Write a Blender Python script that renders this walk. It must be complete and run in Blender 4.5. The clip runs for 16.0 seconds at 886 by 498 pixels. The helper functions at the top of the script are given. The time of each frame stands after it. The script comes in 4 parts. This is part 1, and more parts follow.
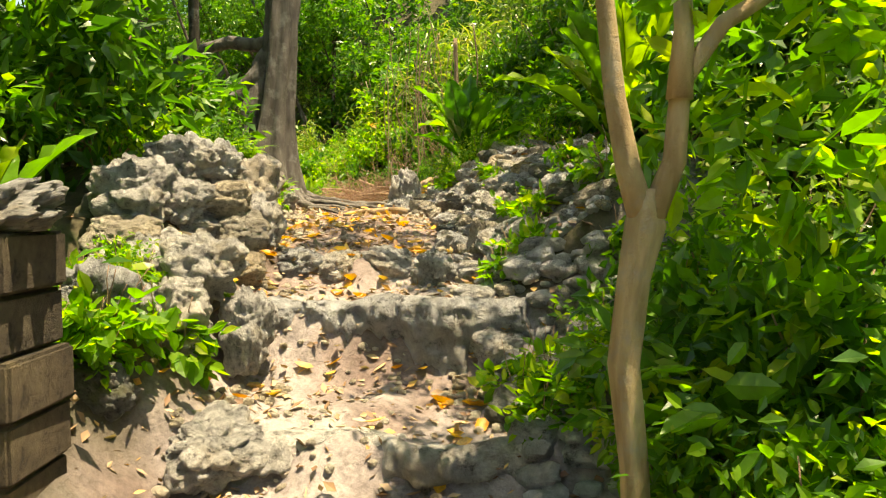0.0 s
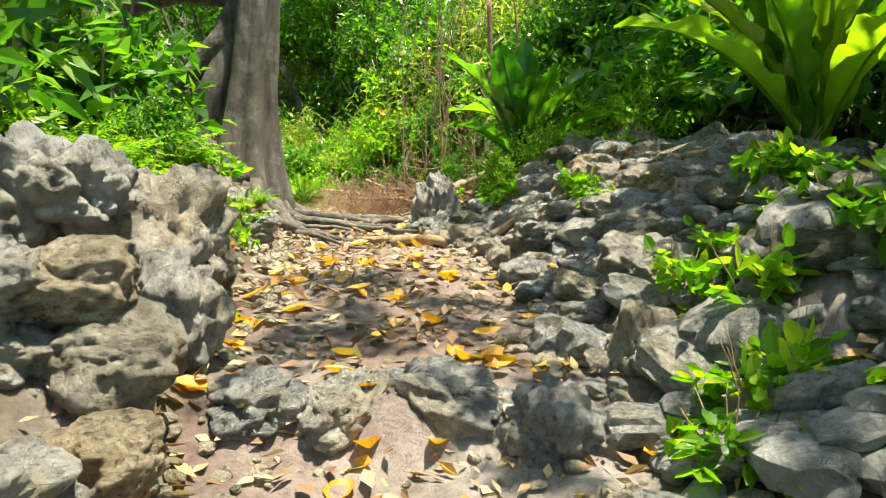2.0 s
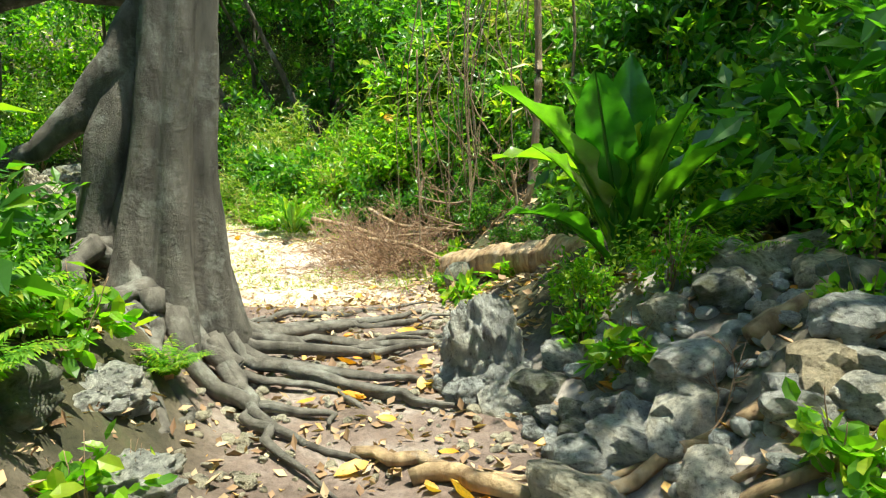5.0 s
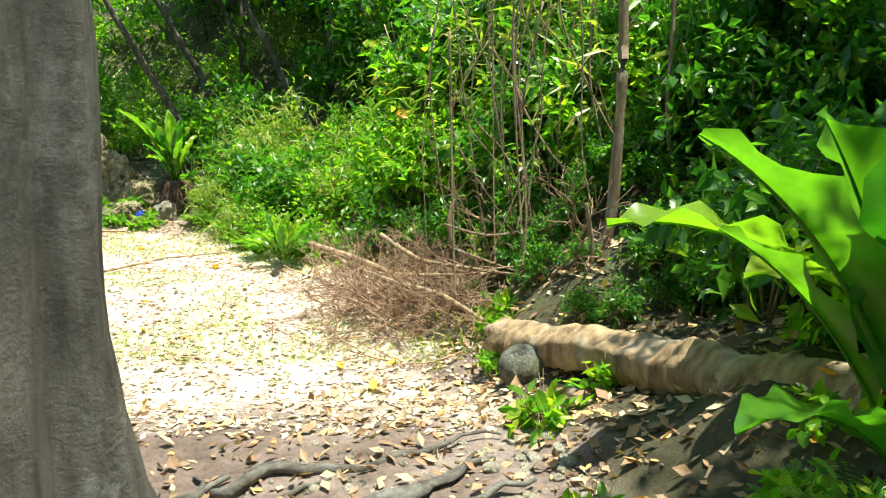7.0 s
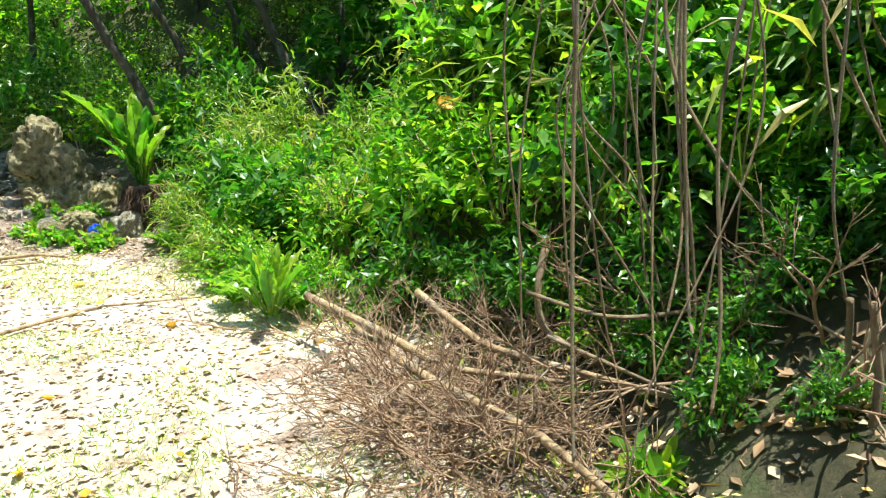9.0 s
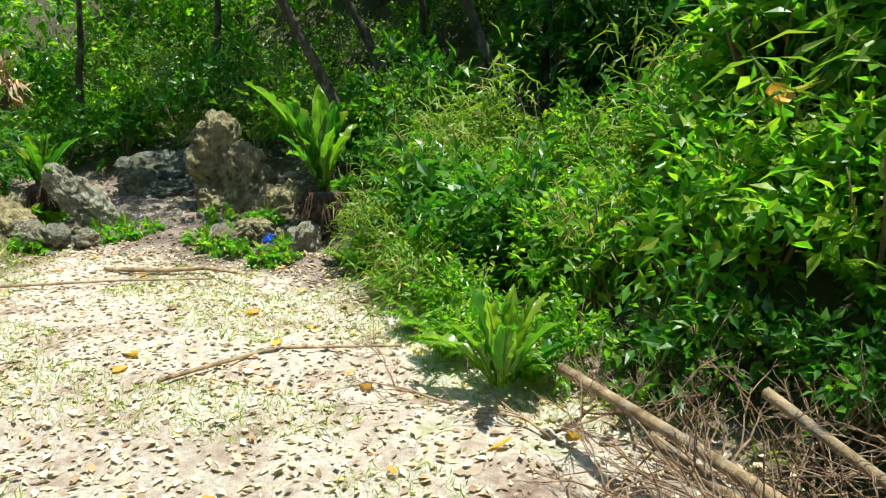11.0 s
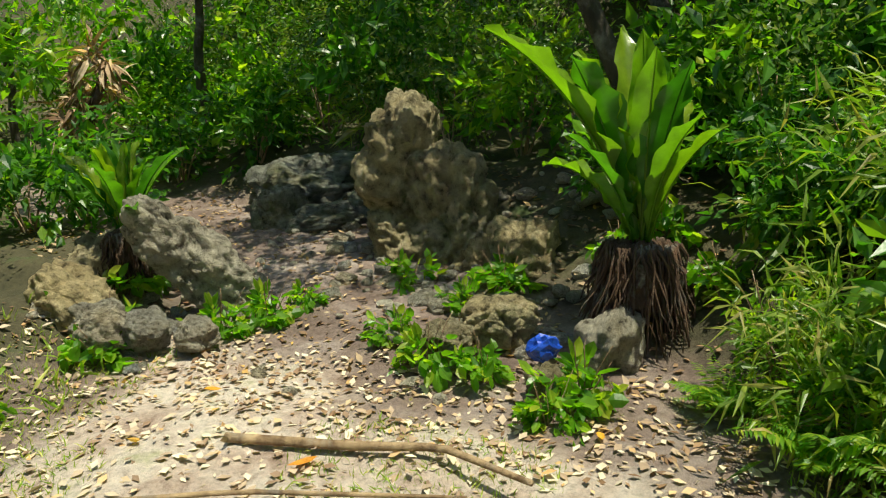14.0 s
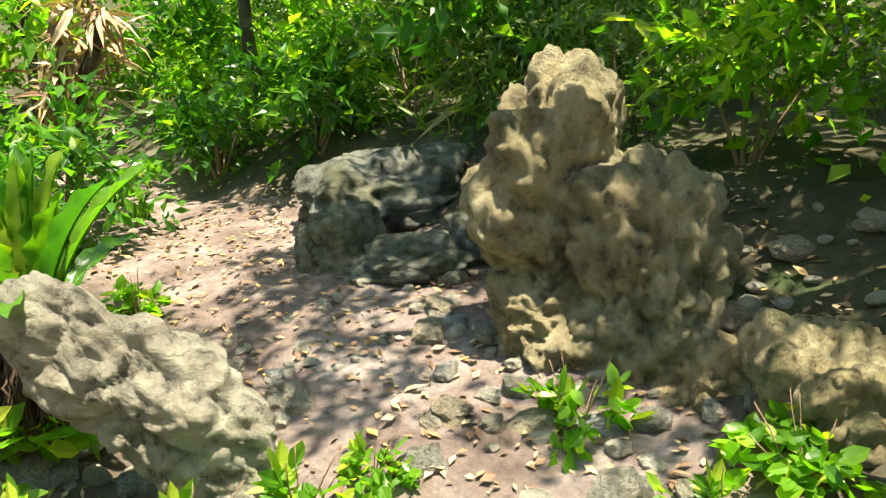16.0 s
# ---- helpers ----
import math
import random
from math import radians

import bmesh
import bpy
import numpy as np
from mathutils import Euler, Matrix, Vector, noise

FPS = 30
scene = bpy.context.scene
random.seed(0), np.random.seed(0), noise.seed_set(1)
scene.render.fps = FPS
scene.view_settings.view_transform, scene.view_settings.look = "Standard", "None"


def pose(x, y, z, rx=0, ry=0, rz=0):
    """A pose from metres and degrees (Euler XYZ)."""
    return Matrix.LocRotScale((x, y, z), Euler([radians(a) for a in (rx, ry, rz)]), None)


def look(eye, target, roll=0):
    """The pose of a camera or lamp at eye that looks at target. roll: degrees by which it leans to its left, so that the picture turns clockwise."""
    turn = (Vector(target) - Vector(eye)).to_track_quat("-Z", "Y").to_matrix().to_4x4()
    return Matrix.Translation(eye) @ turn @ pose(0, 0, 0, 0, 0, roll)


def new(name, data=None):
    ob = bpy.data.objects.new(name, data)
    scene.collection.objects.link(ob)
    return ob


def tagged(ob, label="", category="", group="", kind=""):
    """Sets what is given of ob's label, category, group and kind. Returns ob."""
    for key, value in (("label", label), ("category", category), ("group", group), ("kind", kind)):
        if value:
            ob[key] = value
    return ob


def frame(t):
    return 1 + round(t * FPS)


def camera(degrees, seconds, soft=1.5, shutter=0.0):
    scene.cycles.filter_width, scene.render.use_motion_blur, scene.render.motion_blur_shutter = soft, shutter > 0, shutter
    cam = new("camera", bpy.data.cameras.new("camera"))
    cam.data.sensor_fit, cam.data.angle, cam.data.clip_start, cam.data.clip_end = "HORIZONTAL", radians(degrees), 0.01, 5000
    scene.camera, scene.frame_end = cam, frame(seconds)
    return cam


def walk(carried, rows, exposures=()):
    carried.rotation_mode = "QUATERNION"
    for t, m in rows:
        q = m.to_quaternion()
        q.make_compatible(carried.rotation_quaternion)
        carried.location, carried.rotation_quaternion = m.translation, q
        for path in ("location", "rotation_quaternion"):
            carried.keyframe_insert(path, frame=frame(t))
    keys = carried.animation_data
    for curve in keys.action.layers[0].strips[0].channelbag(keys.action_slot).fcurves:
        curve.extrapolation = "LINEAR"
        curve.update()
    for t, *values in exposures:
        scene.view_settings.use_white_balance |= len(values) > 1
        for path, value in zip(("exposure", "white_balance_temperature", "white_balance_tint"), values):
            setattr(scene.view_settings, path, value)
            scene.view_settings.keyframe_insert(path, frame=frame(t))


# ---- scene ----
cam = camera(63.6, 16.0, soft=1.2)
METRES, EYE, TILT, LEAN, TURN = 18.0, 1.4, -3.4, 0.0, 0.0
ROWS = [
    (0.0, 0.0, 0.0, 0.0, 0.0, -0.0, 0.0),
    (0.5, -0.0067, 0.0386, 0.0056, 0.08, -0.13, 0.12),
    (1.0, -0.0112, 0.0766, 0.011, 0.14, -0.22, 0.17),
    (1.5, -0.0192, 0.1098, 0.0172, 0.19, -0.45, 0.28),
    (2.0, -0.0204, 0.1414, 0.0232, 0.2, -0.94, 0.26),
    (2.5, -0.0219, 0.1698, 0.0322, 0.24, -1.39, 0.33),
    (3.0, -0.0222, 0.1969, 0.0382, 0.37, -2.34, 0.33),
    (3.5, -0.021, 0.2199, 0.0471, 0.5, -3.25, 0.38),
    (4.0, -0.0234, 0.2389, 0.0502, 0.56, -3.44, 0.42),
    (4.5, -0.0297, 0.2584, 0.0637, 0.54, -3.44, 0.35),
    (5.0, -0.0334, 0.2768, 0.0763, 0.63, -3.57, 0.24),
    (7.5, -0.0548, 0.4201, 0.107, 0.5, -6.49, 0.67),
    (8.0, -0.0572, 0.4583, 0.1111, 0.43, -7.12, 0.74),
    (10.5, -0.1112, 0.5858, 0.1236, 8.5, -6.63, -1.71),
    (11.0, -0.1233, 0.6045, 0.1183, 13.24, -6.49, -1.89),
    (11.5, -0.1434, 0.6325, 0.1117, 18.49, -6.47, -1.81),
    (12.0, -0.1694, 0.6624, 0.1114, 20.28, -6.76, -0.69),
    (12.5, -0.1947, 0.6952, 0.1145, 21.06, -6.81, -0.53),
    (13.0, -0.2193, 0.7256, 0.1185, 21.8, -7.02, -0.31),
    (13.5, -0.2398, 0.7556, 0.1232, 22.31, -7.47, -0.12),
    (14.0, -0.2553, 0.7794, 0.1298, 22.75, -8.32, 0.0),
    (14.5, -0.2671, 0.8081, 0.1333, 23.15, -9.15, -0.08),
    (15.0, -0.2854, 0.835, 0.1367, 23.38, -9.81, -0.04),
    (15.5, -0.3049, 0.8636, 0.1369, 25.1, -10.7, 0.03),
    (16.0, -0.3279, 0.8911, 0.1389, 28.96, -11.17, -0.16),
]
SUN_DIR = Vector((0.20, -0.06, 0.97)).normalized()
EXPOSURES = [(0.0, 1.4, 9200, 8), (2.0, 1.45, 7100, 3), (5.0, 1.3, 6600, -6), (7.5, 1.3, 6300, -4), (10.5, 0.9, 5900, -4), (11.5, 0.4, 6300, -6), (12.5, 0.05, 7200, -6), (13.5, 0.05, 7200, -6), (14.0, 0.3, 6900, -4), (14.5, 0.7, 6600, 0), (15.3, 1.4, 6700, 3), (16.0, 1.7, 7000, 2)]
walk(cam, [(t, pose(0, 0, EYE, TILT, LEAN, TURN) @ pose(METRES * x, METRES * y, METRES * z, 90 + pitch, roll, yaw)) for t, x, y, z, yaw, pitch, roll in ROWS], EXPOSURES)

# ---- world and sun ----
world = bpy.data.worlds.new("sky")
scene.world = world
world.use_nodes = True
wn = world.node_tree
sky = wn.nodes.new("ShaderNodeTexSky")
sky.sky_type = "NISHITA"
sky.sun_disc = False
sky.sun_elevation = math.asin(SUN_DIR.z)
sky.sun_rotation = math.atan2(SUN_DIR.x, SUN_DIR.y)
wn.links.new(sky.outputs[0], wn.nodes["Background"].inputs[0])
wn.nodes["Background"].inputs[1].default_value = 0.125
sun = new("sun", bpy.data.lights.new("sun", "SUN"))
sun.data.energy = 5.0
sun.data.angle = radians(0.5)
sun.data.color = (1.0, 0.93, 0.80)
sun.matrix_world = look((0, 0, 30), Vector((0, 0, 30)) - SUN_DIR)


# ---- materials ----
def material(name, rough=0.7):
    m = bpy.data.materials.new(name)
    m.use_nodes = True
    n = m.node_tree.nodes
    n["Principled BSDF"].inputs["Roughness"].default_value = rough
    return m, n, m.node_tree.links, n["Principled BSDF"]


def noise_node(n, l, scale, detail=6.0, rough=0.6, space="Object"):
    co = n.new("ShaderNodeTexCoord")
    t = n.new("ShaderNodeTexNoise")
    t.inputs["Scale"].default_value = scale
    t.inputs["Detail"].default_value = detail
    t.inputs["Roughness"].default_value = rough
    l.new(co.outputs[space], t.inputs["Vector"])
    return t.outputs["Fac"]


def ramp(n, l, fac, stops):
    r = n.new("ShaderNodeValToRGB")
    while len(r.color_ramp.elements) < len(stops):
        r.color_ramp.elements.new(0.5)
    for e, (p, c) in zip(r.color_ramp.elements, stops):
        e.position, e.color = p, (*c, 1)
    l.new(fac, r.inputs[0])
    return r.outputs[0]


def mixed(n, l, fac, a, b, mode="MIX"):
    m = n.new("ShaderNodeMix")
    m.data_type, m.blend_type = "RGBA", mode
    if isinstance(fac, float):
        m.inputs[0].default_value = fac
    else:
        l.new(fac, m.inputs[0])
    for s, v in ((6, a), (7, b)):
        if isinstance(v, tuple):
            m.inputs[s].default_value = (*v, 1)
        else:
            l.new(v, m.inputs[s])
    return m.outputs[2]


def bump(n, l, bs, height, strength=0.5, dist=0.02):
    b = n.new("ShaderNodeBump")
    b.inputs["Strength"].default_value = strength
    b.inputs["Distance"].default_value = dist
    l.new(height, b.inputs["Height"])
    l.new(b.outputs[0], bs.inputs["Normal"])


def leaf_material(name, stops, trans=0.35, rough=0.38, per="island"):
    m, n, l, bs = material(name, rough)
    if per == "island":
        g = n.new("ShaderNodeNewGeometry")
        fac = g.outputs["Random Per Island"]
    else:
        g = n.new("ShaderNodeObjectInfo")
        fac = g.outputs["Random"]
    col = ramp(n, l, fac, stops)
    spots = ramp(n, l, noise_node(n, l, 9.0, 4), [(0.35, (0.75, 0.75, 0.7)), (0.65, (1.15, 1.12, 1.0))])
    col = mixed(n, l, 1.0, col, spots, "MULTIPLY")
    l.new(col, bs.inputs["Base Color"])
    bump(n, l, bs, noise_node(n, l, 60.0, 3), 0.25, 0.003)
    tr = n.new("ShaderNodeBsdfTranslucent")
    tint = mixed(n, l, 1.0, col, (1.5, 1.85, 0.5), "MULTIPLY")
    l.new(tint, tr.inputs[0])
    mx = n.new("ShaderNodeMixShader")
    mx.inputs[0].default_value = trans
    l.new(bs.outputs[0], mx.inputs[1])
    l.new(tr.outputs[0], mx.inputs[2])
    l.new(mx.outputs[0], n["Material Output"].inputs[0])
    return m


def rock_material(name, dark, mid, light, moss=0.0):
    m, n, l, bs = material(name, 0.92)
    big = noise_node(n, l, 2.6, 8, 0.65)
    col = ramp(n, l, big, [(0.3, dark), (0.5, mid), (0.68, light)])
    # ochre lichen and rust stains, then dark pits and pale chips
    col = mixed(n, l, ramp(n, l, noise_node(n, l, 1.7, 5, 0.6), [(0.52, (0, 0, 0)), (0.68, (0.55, 0.55, 0.55))]), col, (0.36, 0.27, 0.13))
    fine = ramp(n, l, noise_node(n, l, 11.0, 10, 0.78), [(0.35, (0.16, 0.15, 0.14)), (0.45, (0.8, 0.8, 0.8)), (0.55, (1, 1, 1)), (0.68, (1.3, 1.3, 1.28))])
    col = mixed(n, l, 0.9, col, fine, "MULTIPLY")
    ob = n.new("ShaderNodeObjectInfo")
    col = mixed(n, l, 0.7, col, ramp(n, l, ob.outputs["Random"], [(0.0, (0.75, 0.79, 0.84)), (0.35, (1, 1, 1)), (0.7, (1.12, 1.1, 1.05)), (1.0, (1.15, 1.0, 0.8))]), "MULTIPLY")
    if moss:
        col = mixed(n, l, ramp(n, l, noise_node(n, l, 3.7, 6, 0.7), [(0.55 - moss * 0.2, (0, 0, 0)), (0.68, (0.8, 0.8, 0.8))]), col, (0.09, 0.11, 0.035))
    l.new(col, bs.inputs["Base Color"])
    pit = ramp(n, l, noise_node(n, l, 11.0, 10, 0.8), [(0.35, (0.0, 0.0, 0.0)), (0.46, (0.7, 0.7, 0.7)), (0.7, (1, 1, 1))])
    grain = noise_node(n, l, 34.0, 6, 0.75)
    both = mixed(n, l, 0.35, pit, grain)
    bump(n, l, bs, both, 1.0, 0.11)
    return m


def bark_material(name, dark, light):
    m, n, l, bs = material(name, 0.85)
    co = n.new("ShaderNodeTexCoord")
    mp = n.new("ShaderNodeMapping")
    mp.inputs["Scale"].default_value = (9, 9, 2.2)
    t = n.new("ShaderNodeTexNoise")
    t.inputs["Detail"].default_value = 8
    t.inputs["Scale"].default_value = 1.6
    l.new(co.outputs["Object"], mp.inputs[0])
    l.new(mp.outputs[0], t.inputs["Vector"])
    col = ramp(n, l, t.outputs["Fac"], [(0.3, dark), (0.7, light)])
    col = mixed(n, l, ramp(n, l, noise_node(n, l, 5.0, 6, 0.7), [(0.52, (0, 0, 0)), (0.7, (0.6, 0.6, 0.6))]), col, (0.34, 0.34, 0.31))
    l.new(col, bs.inputs["Base Color"])
    bump(n, l, bs, mixed(n, l, 0.5, t.outputs["Fac"], noise_node(n, l, 26.0, 8, 0.75)), 1.0, 0.035)
    return m


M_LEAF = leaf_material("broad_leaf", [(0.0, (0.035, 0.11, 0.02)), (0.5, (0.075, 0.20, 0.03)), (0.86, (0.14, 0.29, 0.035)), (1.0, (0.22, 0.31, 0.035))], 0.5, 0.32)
# brighter yellow-green leaf: sunlight on foliage is put into this colour
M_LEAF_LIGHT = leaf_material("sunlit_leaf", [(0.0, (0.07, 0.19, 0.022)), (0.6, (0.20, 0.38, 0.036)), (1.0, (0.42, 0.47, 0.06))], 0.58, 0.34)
M_LEAF_FINE = leaf_material("small_leaf", [(0.0, (0.06, 0.13, 0.03)), (0.7, (0.14, 0.22, 0.06)), (1.0, (0.30, 0.31, 0.11))], 0.4, 0.28)
M_REED = leaf_material("reed_leaf", [(0.0, (0.10, 0.18, 0.035)), (0.6, (0.25, 0.35, 0.06)), (0.9, (0.38, 0.35, 0.11)), (1.0, (0.42, 0.32, 0.15))], 0.45)
M_FROND = leaf_material("fern_frond", [(0.0, (0.05, 0.17, 0.022)), (0.5, (0.13, 0.28, 0.028)), (1.0, (0.30, 0.38, 0.035))], 0.5, 0.26, "object")
M_YELLOW = leaf_material("fallen_yellow_leaf", [(0.0, (0.62, 0.23, 0.03)), (0.6, (0.75, 0.40, 0.05)), (1.0, (0.60, 0.36, 0.14))], 0.2, 0.5, "object")
M_LITTER = leaf_material("leaf_litter", [(0.0, (0.16, 0.085, 0.05)), (0.45, (0.34, 0.21, 0.13)), (0.8, (0.55, 0.42, 0.31)), (1.0, (0.70, 0.40, 0.12))], 0.1, 0.7)
M_PALE = leaf_material("bleached_litter", [(0.0, (0.26, 0.16, 0.11)), (0.35, (0.54, 0.41, 0.33)), (0.8, (0.76, 0.67, 0.58)), (1.0, (0.62, 0.36, 0.16))], 0.1, 0.7)
M_GRASS = leaf_material("short_grass", [(0.0, (0.18, 0.32, 0.03)), (0.6, (0.32, 0.42, 0.06)), (1.0, (0.55, 0.47, 0.2))], 0.35)
M_ROCK = rock_material("grey_limestone", (0.30, 0.29, 0.28), (0.60, 0.585, 0.56), (0.80, 0.78, 0.74))
M_ROCK_PALE = rock_material("pale_limestone", (0.32, 0.27, 0.20), (0.56, 0.50, 0.40), (0.74, 0.68, 0.57))
M_ROCK_TAN = rock_material("ochre_limestone", (0.30, 0.22, 0.11), (0.58, 0.47, 0.27), (0.76, 0.66, 0.45), 0.1)
M_ROCK_MOSS = rock_material("mossy_limestone", (0.10, 0.10, 0.085), (0.26, 0.26, 0.22), (0.42, 0.42, 0.38), 0.5)
M_BARK = bark_material("grey_bark", (0.05, 0.042, 0.035), (0.17, 0.15, 0.13))
M_BARK_DARK = bark_material("dark_bark", (0.03, 0.024, 0.016), (0.10, 0.08, 0.055))
M_BARK_TAN = bark_material("tan_bark", (0.30, 0.19, 0.08), (0.66, 0.50, 0.27))
M_WOOD = bark_material("dead_wood", (0.13, 0.07, 0.035), (0.54, 0.38, 0.22))
M_TWIG = bark_material("dry_twig", (0.20, 0.11, 0.07), (0.50, 0.33, 0.21))
M_VINE = bark_material("vine_bark", (0.13, 0.085, 0.05), (0.34, 0.24, 0.14))
M_ROOTS = bark_material("fibrous_roots", (0.04, 0.02, 0.011), (0.12, 0.063, 0.035))
M_BLOCK = rock_material("brown_block", (0.08, 0.055, 0.03), (0.13, 0.095, 0.055), (0.19, 0.15, 0.09))
M_BLUE, n_, l_, b_ = material("blue_plastic", 0.35)
l_.new(ramp(n_, l_, noise_node(n_, l_, 14.0), [(0.3, (0.005, 0.03, 0.30)), (0.7, (0.02, 0.10, 0.62))]), b_.inputs["Base Color"])


def ground_material():
    m, n, l, bs = material("forest_ground", 0.95)
    at = n.new("ShaderNodeAttribute")
    at.attribute_name = "soil"
    sep = n.new("ShaderNodeSeparateColor")
    l.new(at.outputs["Color"], sep.inputs[0])
    fine = noise_node(n, l, 28.0, 8, 0.75)
    mid = noise_node(n, l, 2.6, 7, 0.65)
    dirt = ramp(n, l, mid, [(0.3, (0.12, 0.08, 0.065)), (0.5, (0.25, 0.18, 0.155)), (0.7, (0.42, 0.345, 0.315))])
    humus = ramp(n, l, mid, [(0.3, (0.04, 0.04, 0.018)), (0.55, (0.10, 0.085, 0.045)), (0.7, (0.06, 0.10, 0.025))])
    sand = ramp(n, l, mid, [(0.3, (0.30, 0.19, 0.14)), (0.42, (0.56, 0.43, 0.36)), (0.58, (0.72, 0.62, 0.54)), (0.72, (0.40, 0.40, 0.18))])
    stone = ramp(n, l, noise_node(n, l, 5.0, 9, 0.7), [(0.3, (0.17, 0.15, 0.14)), (0.5, (0.40, 0.345, 0.325)), (0.7, (0.57, 0.51, 0.48))])
    col = mixed(n, l, sep.outputs[0], humus, dirt)
    col = mixed(n, l, sep.outputs[1], col, sand)
    col = mixed(n, l, sep.outputs[2], col, stone)
    col = mixed(n, l, 0.7, col, ramp(n, l, fine, [(0.3, (0.4, 0.36, 0.33)), (0.5, (1, 1, 1)), (0.7, (1.35, 1.3, 1.25))]), "MULTIPLY")
    l.new(col, bs.inputs["Base Color"])
    bump(n, l, bs, noise_node(n, l, 22.0, 9, 0.8), 1.0, 0.03)
    return m


M_GROUND = ground_material()


# ---- shape helpers ----
def vnoise(x, y, seed=0):
    """Smooth value noise in [-1, 1] over arrays."""
    xi, yi = np.floor(x), np.floor(y)
    fx, fy = x - xi, y - yi
    fx, fy = fx * fx * (3 - 2 * fx), fy * fy * (3 - 2 * fy)

    def r(a, b):
        v = np.sin(a * 127.1 + b * 311.7 + seed * 74.7) * 43758.5453
        return 2 * (v - np.floor(v)) - 1

    return (r(xi, yi) * (1 - fx) + r(xi + 1, yi) * fx) * (1 - fy) + (r(xi, yi + 1) * (1 - fx) + r(xi + 1, yi + 1) * fx) * fy


def sstep(v):
    v = np.clip(v, 0, 1)
    return v * v * (3 - 2 * v)


# centre line of the way and its half width
WAY = [(-0.2, -40, 0.8), (-0.2, -8, 0.8), (-0.3, 2, 0.75), (-0.45, 4.5, 0.6), (-0.7, 6.5, 0.65), (-1.05, 8.6, 0.6), (-1.5, 10.2, 0.9), (-3.2, 12.4, 2.2),
       (-5.0, 14.8, 2.3), (-6.3, 16.8, 1.4), (-7.4, 18.4, 0.8), (-9.2, 19.3, 0.7), (-14, 20.5, 0.7)]
RISE_Y = (-40, -6, 0, 2.3, 2.9, 3.04, 3.75, 3.88, 4.12, 4.6, 4.78, 5.5, 6.45, 7.8, 8.6, 9.5, 10.3, 11.2, 12.5, 15, 17, 18, 19, 20.5, 30)
RISE_Z = (-2, -0.3, 0.0, 0.12, 0.2, 0.36, 0.42, 0.48, 0.82, 0.88, 1.03, 1.13, 1.245, 1.34, 1.38, 1.42, 1.40, 1.25, 1.27, 1.48, 1.58, 1.70, 1.90, 2.0, 2.4)


def outside(x, y):
    """Distance beyond the edge of the way (negative on it), and the side (+1: to the right of it)."""
    best, side = np.full(np.shape(x), 1e9), np.zeros(np.shape(x))
    for (ax, ay, aw), (bx, by, bw) in zip(WAY, WAY[1:]):
        dx, dy = bx - ax, by - ay
        k = np.clip(((x - ax) * dx + (y - ay) * dy) / (dx * dx + dy * dy), 0, 1)
        px, py = x - ax - k * dx, y - ay - k * dy
        d = np.hypot(px, py) - (aw + k * (bw - aw))
        s = np.where(px * dy - py * dx > 0, 1.0, -1.0)
        side = np.where(d < best, s, side)
        best = np.minimum(best, d)
    return best, side


def height(x, y):
    x, y = np.asarray(x, float), np.asarray(y, float)
    d, side = outside(x, y)
    wob = 0.12 * vnoise(x * 2.1, y * 1.3, 5) * (y < 5.6)
    z = np.interp(y + wob, RISE_Y, RISE_Z)
    early = sstep((10.8 - y) / 1.5)
    bank_r = np.where(y < 4.2, 0.35, 0.62)
    z = z + np.where(side > 0, (early * bank_r + (1 - early) * 0.5) * sstep((d + 0.1) / 1.2), (early * 0.55 + (1 - early) * 0.25) * sstep((d + 0.05) / 0.7))
    hedge = sstep((y - 11.0) / 1.5) * sstep((17.5 - y) / 1.5) * (side > 0)
    z = z + hedge * 1.5 * sstep((d - 0.3) / 2.2)
    # added enclosing hill: blocks the sky so gaps between leaves stay dark
    z = z + 7.0 * sstep((d - 2.6) / 8.0) + np.clip(d - 10, 0, 60) * 0.12
    # stage of roughness: lumps, then grit
    ledge = sstep((5.0 - y) / 0.4) * sstep((y - 2.2) / 0.5) * sstep((0.9 - np.abs(x + 0.4)) / 0.4)
    z = z + (0.02 + 0.05 * sstep(d / 0.5)) * vnoise(x * 3.1, y * 3.1, 1) + 0.016 * vnoise(x * 9, y * 9, 2) + 0.007 * vnoise(x * 19, y * 19, 6)
    z = z + ledge * (0.022 * vnoise(x * 7, y * 5, 3) + 0.02 * vnoise(x * 17, y * 17, 4))
    return z


def gz(x, y):
    return float(height(np.array([x]), np.array([y]))[0])


def mesh_of(name, verts, faces, mat, smooth=True):
    me = bpy.data.meshes.new(name)
    me.from_pydata(np.asarray(verts).tolist(), [], faces if isinstance(faces, list) else faces.tolist())
    me.materials.append(mat)
    if smooth:
        me.polygons.foreach_set("use_smooth", [True] * len(me.polygons))
    me.update()
    return me


def part(name, me, parent, m=None, label=""):
    ob = new(name, me)
    ob.parent = parent
    if m is not None:
        ob.matrix_basis = m
    return tagged(ob, label)


